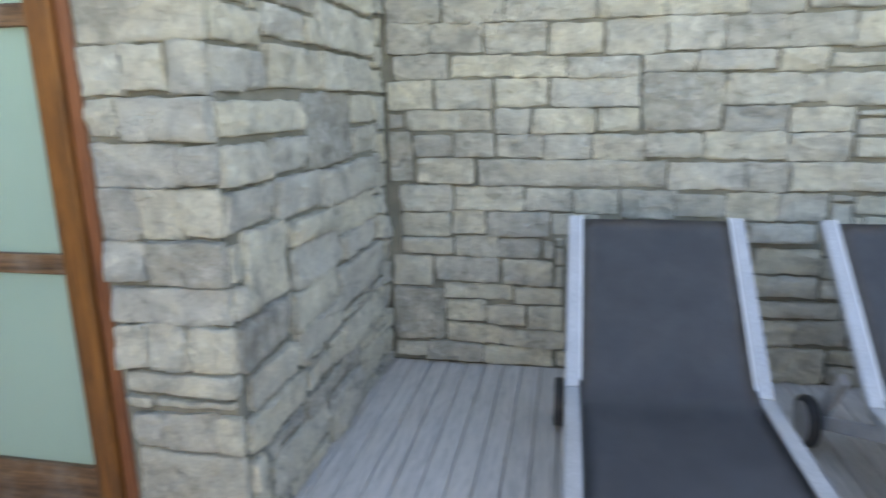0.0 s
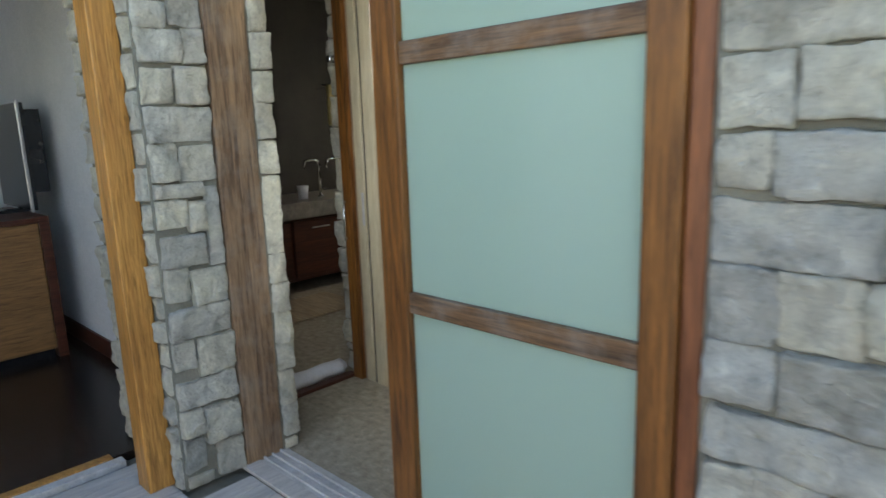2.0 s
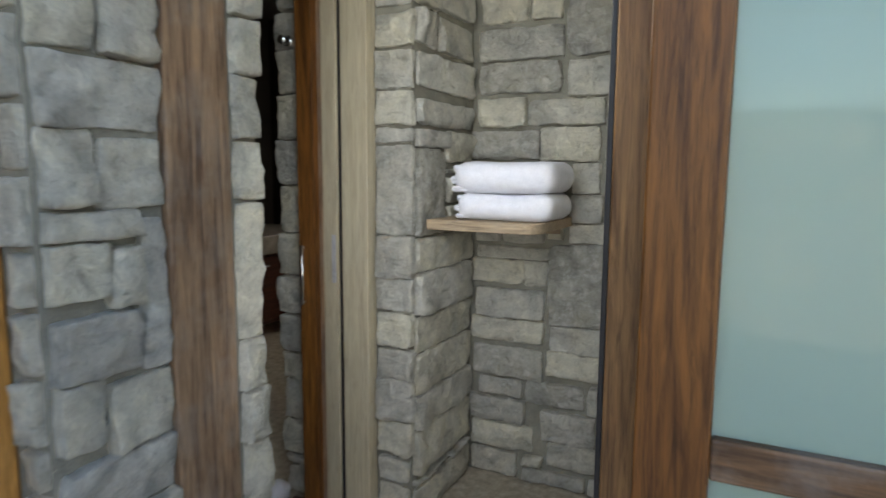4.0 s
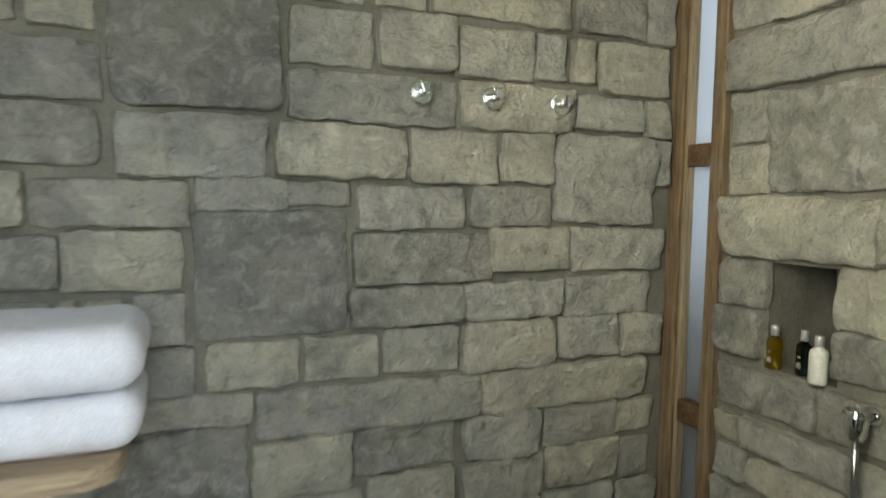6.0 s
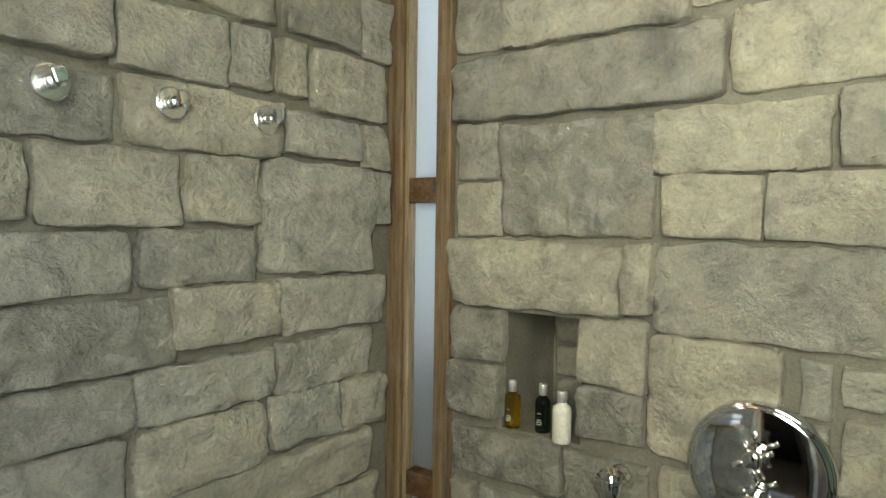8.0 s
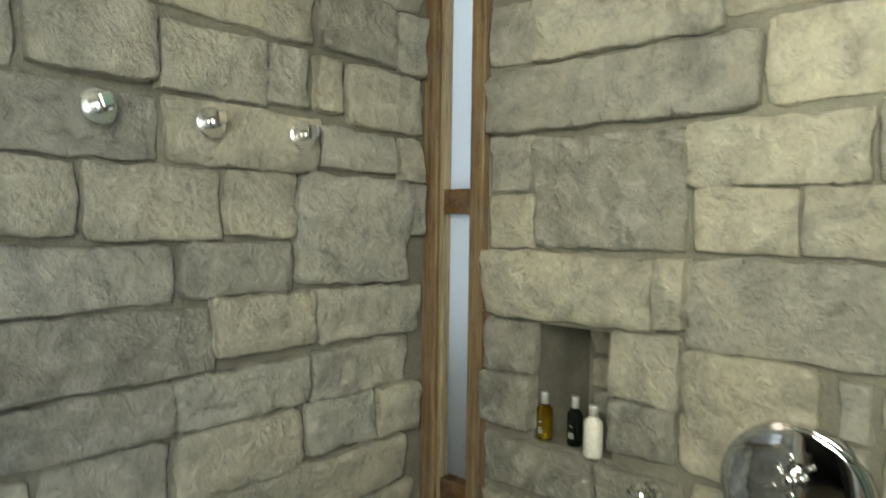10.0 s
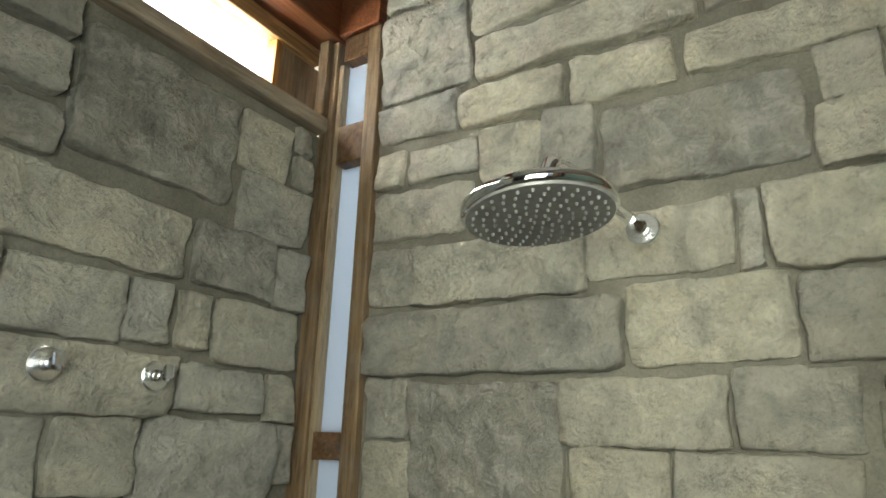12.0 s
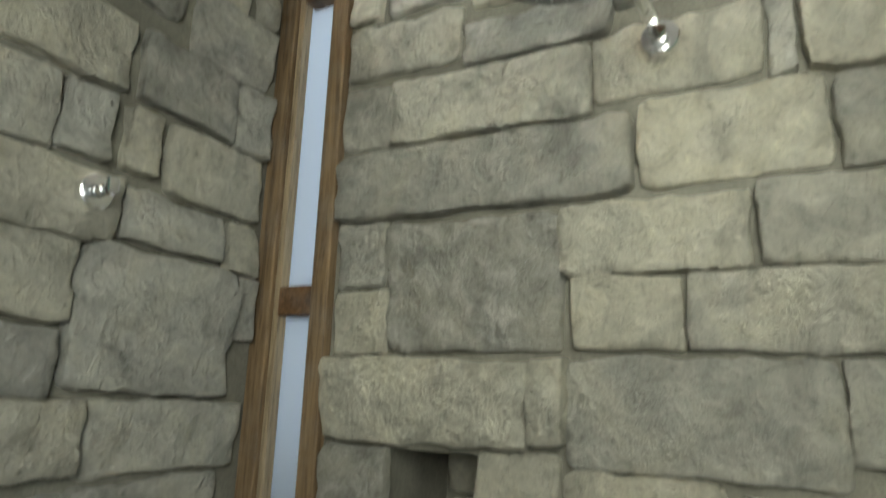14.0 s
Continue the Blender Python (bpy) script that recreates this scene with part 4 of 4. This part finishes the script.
under(tv, "stand", boxes((-5.9, -5.8, 1.22, 1.418, 0.9205, 0.94), (-5.87, -5.83, 1.37, 1.39, 0.94, 0.96)), BLACK)
tagged(part("baseboard", boxes((-7.19, -3.932, 1.562, 1.579, 0.0, 0.12), bevel=0.003), RED_WOOD), "dark timber baseboard", "baseboard", kind="structure")

# ---- stones and planks, piece by piece ----
lay(BACK, (-3.154, -2.808, 1.722, 1.844), (-2.434, -2.234, 1.838, 1.972), (-2.224, -2.021, 1.846, 1.99), (-2.018, -1.792, 1.844, 1.976), (-1.79, -1.702, 1.854, 1.981), (-1.586, -1.346, 1.836, 1.981), (-2.438, -2.013, 1.714, 1.832), (-2.002, -1.668, 1.716, 1.838), (-1.666, -1.432, 1.732, 1.83), (-1.422, -1.329, 1.718, 1.828), (-2.791, -2.483, 1.574, 1.712), (-2.464, -2.15, 1.58, 1.708), (-2.141, -1.894, 1.574, 1.71), (-1.882, -1.726, 1.58, 1.714), (-1.722, -1.388, 1.472, 1.721), (-1.38, -1.329, 1.58, 1.713), (-3.156, -2.952, 1.464, 1.578), (-2.946, -2.646, 1.468, 1.568), (-2.636, -2.438, 1.501, 1.576), (-2.44, -2.292, 1.515, 1.572))
lay(BACK, (-2.276, -1.992, 1.46, 1.568), (-1.981, -1.736, 1.464, 1.574), (-2.896, -2.662, 1.33, 1.461), (-1.91, -1.674, 1.346, 1.463), (-1.678, -1.346, 1.34, 1.462), (-2.766, -2.658, 1.208, 1.324), (-1.995, -1.69, 1.216, 1.322), (-1.68, -1.388, 1.21, 1.33), (-2.768, -2.642, 1.094, 1.201), (-2.622, -2.408, 1.094, 1.206), (-2.404, -2.218, 1.094, 1.206), (-2.208, -2.002, 1.094, 1.212), (-1.994, -1.704, 1.082, 1.214), (-1.693, -1.492, 1.094, 1.213), (-1.49, -1.348, 1.086, 1.214), (-2.77, -2.518, 1.014, 1.092), (-2.513, -1.938, 0.964, 1.084), (-1.942, -1.39, 0.96, 1.082), (-2.522, -2.282, 0.822, 0.964), (-1.981, -1.748, 0.836, 0.962))
lay(BACK, (-1.728, -1.497, 0.848, 0.958), (-1.499, -1.358, 0.854, 0.953), (-3.158, -2.851, 0.938, 0.989), (-3.188, -2.951, 0.832, 0.934), (-2.95, -2.851, 0.832, 0.934), (-2.512, -2.254, 0.696, 0.818), (-2.24, -2.006, 0.712, 0.839), (-1.988, -1.73, 0.712, 0.833), (-1.724, -1.476, 0.718, 0.849), (-1.473, -1.362, 0.712, 0.836), (-3.16, -2.864, 0.69, 0.814), (-2.21, -2.085, 0.664, 0.713), (-2.069, -1.74, 0.58, 0.713), (-1.73, -1.497, 0.6, 0.714), (-1.478, -1.344, 0.584, 0.704), (-3.178, -2.86, 0.592, 0.69), (-2.838, -2.528, 0.572, 0.684), (-2.522, -2.42, 0.572, 0.67), (-2.41, -2.076, 0.51, 0.662), (-2.031, -1.771, 0.448, 0.573))
lay(BACK, (-1.764, -1.518, 0.462, 0.577), (-1.52, -1.372, 0.478, 0.581), (-2.846, -2.435, 0.474, 0.576), (-3.144, -2.947, 0.354, 0.43), (-2.674, -2.408, 0.338, 0.452), (-3.18, -2.934, 0.24, 0.344), (-3.168, -2.899, 0.128, 0.238), (-2.862, -2.644, 0.19, 0.324), (-2.629, -2.414, 0.233, 0.338), (-2.838, -2.609, 0.09, 0.192), (-3.178, -2.964, 0.006, 0.112), (-2.585, -2.34, 0.136, 0.23), (-1.578, -1.424, 2.298, 2.448), (-1.56, -1.329, 2.145, 2.296), (-2.088, -1.682, 1.992, 2.133), (-1.662, -1.428, 1.992, 2.142), (-1.428, -1.329, 1.984, 2.133), (-2.228, -2.106, 1.992, 2.13))
lay(BACK, (-2.799, -2.451, 1.724, 1.976), (-3.153, -2.816, 1.594, 1.716), (-3.188, -2.894, 1.338, 1.452), (-2.641, -2.296, 1.21, 1.503), (-2.282, -1.91, 1.324, 1.452), (-2.292, -1.992, 1.218, 1.318), (-2.846, -2.526, 0.686, 1.012), (-2.278, -2.004, 0.846, 0.964), (-3.168, -2.862, 0.442, 0.566), (-2.93, -2.69, 0.344, 0.44), (-1.966, -1.59, 2.182, 2.444), (-2.184, -1.97, 2.146, 2.246), rock=GREY_STONE)
lay(RIGHT, (2.63, 2.744, 1.69, 1.822), (1.976, 2.275, 1.686, 1.81), (1.789, 1.97, 1.686, 1.82), (2.618, 2.746, 1.557, 1.686), (2.081, 2.255, 1.562, 1.684), (1.803, 2.076, 1.56, 1.682), (2.328, 2.75, 1.4, 1.554), (2.266, 2.33, 1.41, 1.55), (1.88, 2.27, 1.378, 1.556), (1.806, 1.882, 1.41, 1.552), (2.486, 2.758, 2.524, 2.786), (2.193, 2.482, 2.658, 2.78), (1.964, 2.47, 2.514, 2.636), (1.802, 1.947, 2.528, 2.588), (1.618, 1.993, 2.386, 2.488), (2.518, 2.758, 2.41, 2.513), (2.246, 2.512, 2.398, 2.505), (2.01, 2.232, 2.387, 2.5), (1.678, 1.78, 2.274, 2.387), (1.596, 1.676, 2.272, 2.386))
lay(RIGHT, (1.618, 1.796, 2.145, 2.266), (2.668, 2.758, 2.284, 2.387), (2.454, 2.65, 2.286, 2.375), (2.302, 2.454, 2.248, 2.376), (2.18, 2.3, 2.222, 2.39), (2.472, 2.758, 2.146, 2.268), (2.178, 2.472, 2.126, 2.22), (1.938, 2.212, 1.996, 2.124), (1.894, 1.934, 1.99, 2.14), (1.644, 1.89, 1.98, 2.137), (2.622, 2.752, 1.984, 2.129), (2.213, 2.624, 1.976, 2.12), (2.146, 2.744, 1.824, 1.965), (1.86, 2.14, 1.83, 1.984), (1.642, 1.854, 1.824, 1.973), (2.28, 2.426, 1.258, 1.4), (2.037, 2.274, 1.138, 1.38))
lay(RIGHT, (2.27, 2.617, 1.564, 1.806), (1.802, 2.168, 2.174, 2.358), (2.606, 2.758, 1.268, 1.392), (2.61, 2.758, 1.142, 1.268), (2.28, 2.422, 1.144, 1.256), (2.27, 2.445, 1, 1.112), (2.455, 2.75, 1, 1.112), rock=GREY_STONE)
lay(FRONT, (-1.327, -0.951, 1.5, 1.63), (-1.326, -1.2, 1.367, 1.498), (-1.199, -1.072, 1.38, 1.498), (-1.068, -0.951, 1.366, 1.504), (-1.325, -1.231, 1.263, 1.363), (-1.23, -0.951, 1.247, 1.364), (-1.329, -1.052, 1.126, 1.246), (-1.057, -0.951, 1.138, 1.242), (-1.328, -1.203, 0.975, 1.126), (-1.207, -1.072, 0.982, 1.125), (-1.073, -0.951, 0.993, 1.128), (-1.331, -1.198, 0.862, 0.979), (-1.322, -0.951, 0.739, 0.847), (-1.318, -1.23, 0.602, 0.737), (-1.233, -1.093, 0.591, 0.743), (-1.091, -0.951, 0.596, 0.737), (-1.313, -0.951, 0.525, 0.589), (-1.305, -1.211, 0.347, 0.458), (-1.211, -1.036, 0.341, 0.464), (-1.037, -0.951, 0.337, 0.463))
lay(FRONT, (-1.31, -0.951, 0.155, 0.335))
lay(FRONT, (-1.197, -0.951, 0.849, 0.98), rock=GREY_STONE)
lay(EAST, (2.2, 2.861, 1.545, 1.707), (1.776, 2.215, 1.391, 1.526), (2.231, 2.835, 1.391, 1.533), (1.493, 2.032, 1.256, 1.354), (2.528, 2.83, 1.261, 1.378), (2.526, 2.837, 1.13, 1.244), (1.474, 1.753, 1.121, 1.233), (1.769, 2.04, 1.128, 1.236), (1.474, 1.768, 0.999, 1.11), (1.787, 2.142, 0.98, 1.111), (2.141, 2.81, 0.957, 1.103), (1.874, 2.298, 0.866, 0.955), (2.332, 2.793, 0.816, 0.955), (1.555, 1.838, 0.736, 0.984), (1.878, 2.31, 0.716, 0.864), (2.347, 2.819, 0.71, 0.814), (1.474, 1.557, 0.863, 0.963), (1.832, 2.252, 0.579, 0.717), (2.291, 2.888, 0.503, 0.688), (1.836, 2.263, 0.465, 0.578))
lay(EAST, (2.294, 2.906, 0.309, 0.447), (1.532, 1.834, 0.444, 0.56), (2.481, 2.88, 0.07, 0.243), (1.496, 1.887, 0.316, 0.433), (1.597, 2.103, 0.085, 0.222), (2.121, 2.479, 0.006, 0.198))
lay(EAST, (2.042, 2.524, 1.115, 1.385), (1.474, 1.797, 0.587, 0.73), (1.907, 2.483, 0.224, 0.307), rock=GREY_STONE)
lay(LEFT_END, (-3.334, -3.171, 1.705, 1.82), (-3.334, -3.171, 1.568, 1.697), (-3.334, -3.171, 1.445, 1.565), (-3.334, -3.171, 1.386, 1.437), (-3.334, -3.171, 1.066, 1.381), (-3.334, -3.171, 0.911, 1.065), (-3.334, -3.171, 0.794, 0.914), (-3.334, -3.171, 0.664, 0.788), (-3.334, -3.171, 0.542, 0.654), (-3.334, -3.171, 0.388, 0.544), (-3.334, -3.171, 0.265, 0.387))
lay(LEFT, (2.642, 2.938, 1.718, 1.842), (2.48, 2.938, 1.578, 1.7), (2.478, 2.938, 1.452, 1.54), (2.476, 2.694, 1.374, 1.436), (2.697, 2.938, 1.324, 1.438), (2.471, 2.938, 0.93, 1.052), (2.468, 2.938, 0.774, 0.926), (2.467, 2.938, 0.634, 0.77), (2.464, 2.938, 0.482, 0.63), (2.463, 2.938, 0.348, 0.478), (2.46, 2.938, 0.18, 0.344))
lay(LEFT, (2.474, 2.694, 1.06, 1.368), rock=GREY_STONE)
lay(CORNER_SIDE, (1.201, 1.321, 1.759, 1.851), (1.329, 1.476, 1.771, 1.874), (1.201, 1.37, 1.643, 1.76), (1.368, 1.476, 1.644, 1.773), (1.201, 1.318, 1.501, 1.627), (1.325, 1.476, 1.497, 1.636), (1.201, 1.476, 1.362, 1.493), (1.201, 1.313, 1.222, 1.361), (1.314, 1.476, 1.214, 1.352), (1.201, 1.396, 1.161, 1.216), (1.201, 1.326, 1.05, 1.158), (1.323, 1.392, 1.025, 1.145), (1.392, 1.476, 0.888, 1.193), (1.201, 1.379, 0.901, 1.023), (1.201, 1.306, 0.772, 0.904), (1.311, 1.476, 0.742, 0.879), (1.201, 1.476, 0.614, 0.74), (1.201, 1.295, 0.495, 0.612), (1.304, 1.476, 0.453, 0.612), (1.201, 1.476, 0.338, 0.451))
lay(CORNER_SIDE, (1.201, 1.292, 0.23, 0.336), (1.297, 1.476, 0.172, 0.32), (1.201, 1.295, 0.075, 0.218), (1.334, 1.476, 0.009, 0.159))
lay(JAMB, (1.633, 1.724, 1.776, 1.92), (1.633, 1.724, 1.636, 1.773), (1.633, 1.724, 1.507, 1.63), (1.633, 1.724, 1.36, 1.503), (1.633, 1.724, 1.223, 1.357), (1.633, 1.724, 0.889, 1.215), (1.633, 1.724, 0.765, 0.887), (1.633, 1.724, 0.636, 0.763), (1.633, 1.724, 0.497, 0.635), (1.633, 1.724, 0.373, 0.495), (1.633, 1.724, 0.222, 0.369), (1.633, 1.724, 0.07, 0.22))
lay(FAR_JAMB, (-3.778, -3.647, 1.734, 1.864), (-3.778, -3.647, 1.576, 1.73), (-3.778, -3.647, 1.408, 1.57), (-3.778, -3.647, 1.236, 1.402), (-3.778, -3.647, 1.055, 1.231), (-3.778, -3.647, 0.889, 1.05), (-3.778, -3.647, 0.738, 0.882), (-3.778, -3.647, 0.582, 0.73), (-3.778, -3.647, 0.474, 0.575), (-3.778, -3.647, 0.302, 0.466), (-3.778, -3.647, 0.168, 0.294))
lay(DECK, (-0.964, -0.666, 1.706, 1.824), (-0.654, -0.366, 1.696, 1.814), (-0.364, 0.054, 1.696, 1.794), (0.056, 0.344, 1.696, 1.774), (0.346, 0.684, 1.696, 1.764), (0.696, 0.914, 1.686, 1.754), (-0.974, -0.726, 1.566, 1.714), (-0.724, -0.466, 1.566, 1.704), (-0.454, -0.166, 1.556, 1.694), (-0.154, 0.084, 1.546, 1.684), (0.096, 0.364, 1.536, 1.694), (0.366, 0.604, 1.546, 1.694), (0.606, 0.854, 1.546, 1.684), (0.856, 1.114, 1.546, 1.684), (1.116, 1.314, 1.536, 1.684), (-0.904, -0.636, 1.446, 1.564), (-0.614, -0.326, 1.456, 1.554), (-0.324, -0.076, 1.446, 1.544), (-0.074, 0.254, 1.436, 1.534), (0.266, 0.484, 1.456, 1.534))
lay(DECK, (0.496, 0.824, 1.456, 1.544), (0.826, 1.024, 1.446, 1.544), (-0.984, -0.706, 1.306, 1.444), (-0.694, -0.426, 1.306, 1.444), (-0.404, -0.156, 1.316, 1.444), (-0.144, 0.254, 1.306, 1.444), (0.616, 0.934, 1.306, 1.444), (0.936, 1.044, 1.316, 1.434), (1.036, 1.344, 1.296, 1.434), (-0.844, -0.426, 1.206, 1.304), (-0.404, -0.236, 1.186, 1.304), (-0.224, 0.064, 1.186, 1.304), (0.076, 0.264, 1.196, 1.304), (0.626, 0.894, 1.186, 1.304), (0.896, 1.154, 1.186, 1.294), (-0.804, -0.616, 1.076, 1.184), (-0.604, -0.406, 1.076, 1.194), (-0.394, -0.176, 1.076, 1.184))
lay(DECK, (-0.174, 0.054, 1.066, 1.184), (0.056, 0.294, 1.056, 1.184), (0.296, 0.544, 1.076, 1.184), (0.546, 0.894, 1.066, 1.194), (0.896, 1.154, 1.056, 1.184), (-0.794, -0.506, 0.946, 1.074), (-0.484, 0.394, 0.936, 1.064), (0.406, 0.734, 0.926, 1.054), (0.736, 0.924, 0.916, 1.054), (0.926, 1.124, 0.926, 1.054), (1.126, 1.394, 0.926, 1.054), (-0.884, -0.616, 0.806, 0.944), (-0.604, -0.266, 0.816, 0.934), (-0.254, -0.026, 0.816, 0.924), (-0.024, 0.184, 0.806, 0.924), (0.196, 0.444, 0.786, 0.924), (0.446, 0.664, 0.796, 0.904), (0.666, 0.884, 0.786, 0.914), (0.886, 1.094, 0.786, 0.914), (-0.884, -0.626, 0.676, 0.804))
lay(DECK, (-0.614, -0.456, 0.696, 0.814), (-0.444, -0.136, 0.686, 0.814), (-0.124, 0.104, 0.696, 0.804), (0.766, 1.054, 0.686, 0.774), (-0.884, -0.616, 0.586, 0.674), (-0.604, -0.386, 0.576, 0.684), (-0.384, -0.176, 0.576, 0.674), (0.806, 1.084, 0.536, 0.654), (-0.974, -0.726, 0.416, 0.574), (-0.714, -0.386, 0.446, 0.574), (-0.364, -0.116, 0.436, 0.564), (0.816, 1.084, 0.426, 0.524), (-0.664, -0.316, 0.356, 0.434), (-0.304, -0.066, 0.336, 0.424), (0.846, 1.194, 0.326, 0.404), (-0.654, -0.446, 0.236, 0.344), (-0.444, -0.246, 0.226, 0.324), (-0.234, -0.056, 0.206, 0.324), (0.866, 1.014, 0.176, 0.304))
lay(DECK, (1.006, 1.234, 0.196, 0.314), (-0.654, -0.376, 0.116, 0.224), (-0.374, -0.046, 0.106, 0.204), (0.896, 1.154, -0.014, 0.174), (-0.974, -0.766, 0.026, 0.104), (-0.764, -0.466, 0.016, 0.114), (-0.464, -0.106, 0.006, 0.104))
lay(DECK, (0.266, 0.614, 1.196, 1.454), (-0.994, -0.816, 0.956, 1.204), (-0.984, -0.666, 0.126, 0.404), rock=GREY_STONE)
fill(RIGHT, 3, (0.16, 0.40), (0.10, 0.16), holes=((2.42, 2.62, 1.115, 1.39),))
fill(BACK, 5, (0.12, 0.34), (0.08, 0.14))
fill(FRONT, 7, (0.09, 0.3), (0.09, 0.14))
fill(EAST, 11, (0.14, 0.38), (0.10, 0.17))
fill(DECK, 13, (0.18, 0.42), (0.09, 0.14))
fill(LEFT, 17, (0.2, 0.5), (0.10, 0.17))
fill(LEFT_END, 19, (0.12, 0.2), (0.09, 0.17))
fill(CORNER_FRONT, 23, (0.12, 0.28), (0.09, 0.15))
fill(CORNER_SIDE, 29, (0.13, 0.28), (0.10, 0.15))
fill(BED_SIDE, 31, (0.12, 0.28), (0.10, 0.16))
fill(JAMB, 37, (0.2, 0.3), (0.10, 0.18))
fill(FAR_JAMB, 41, (0.2, 0.3), (0.09, 0.15))
fill(NICHE, 43, (0.10, 0.2), (0.08, 0.13))
fill(GARDEN, 47, (0.25, 0.55), (0.16, 0.26), 0.02)

PLANK = 0.0958
for k in range(int((3.2 + 3.611) / PLANK)):
    x = -3.611 + PLANK * k
    y1 = 1.435 if x < -1.33 else 3.02
    if x + PLANK < -3.21 or x > -0.97 or x + PLANK < -0.97:
        y1 = min(y1, 1.19 if x < -3.21 else (1.435 if x < -0.97 else 3.02))
    ob = part("plank", boxes((x + 0.002, x + PLANK - 0.002, -3.15, y1, -0.03, 0.0), bevel=0.003), DECK_WOOD)
    ob.parent = deck
    ob.location.z = random.Random(k).uniform(-0.0015, 0.0005)
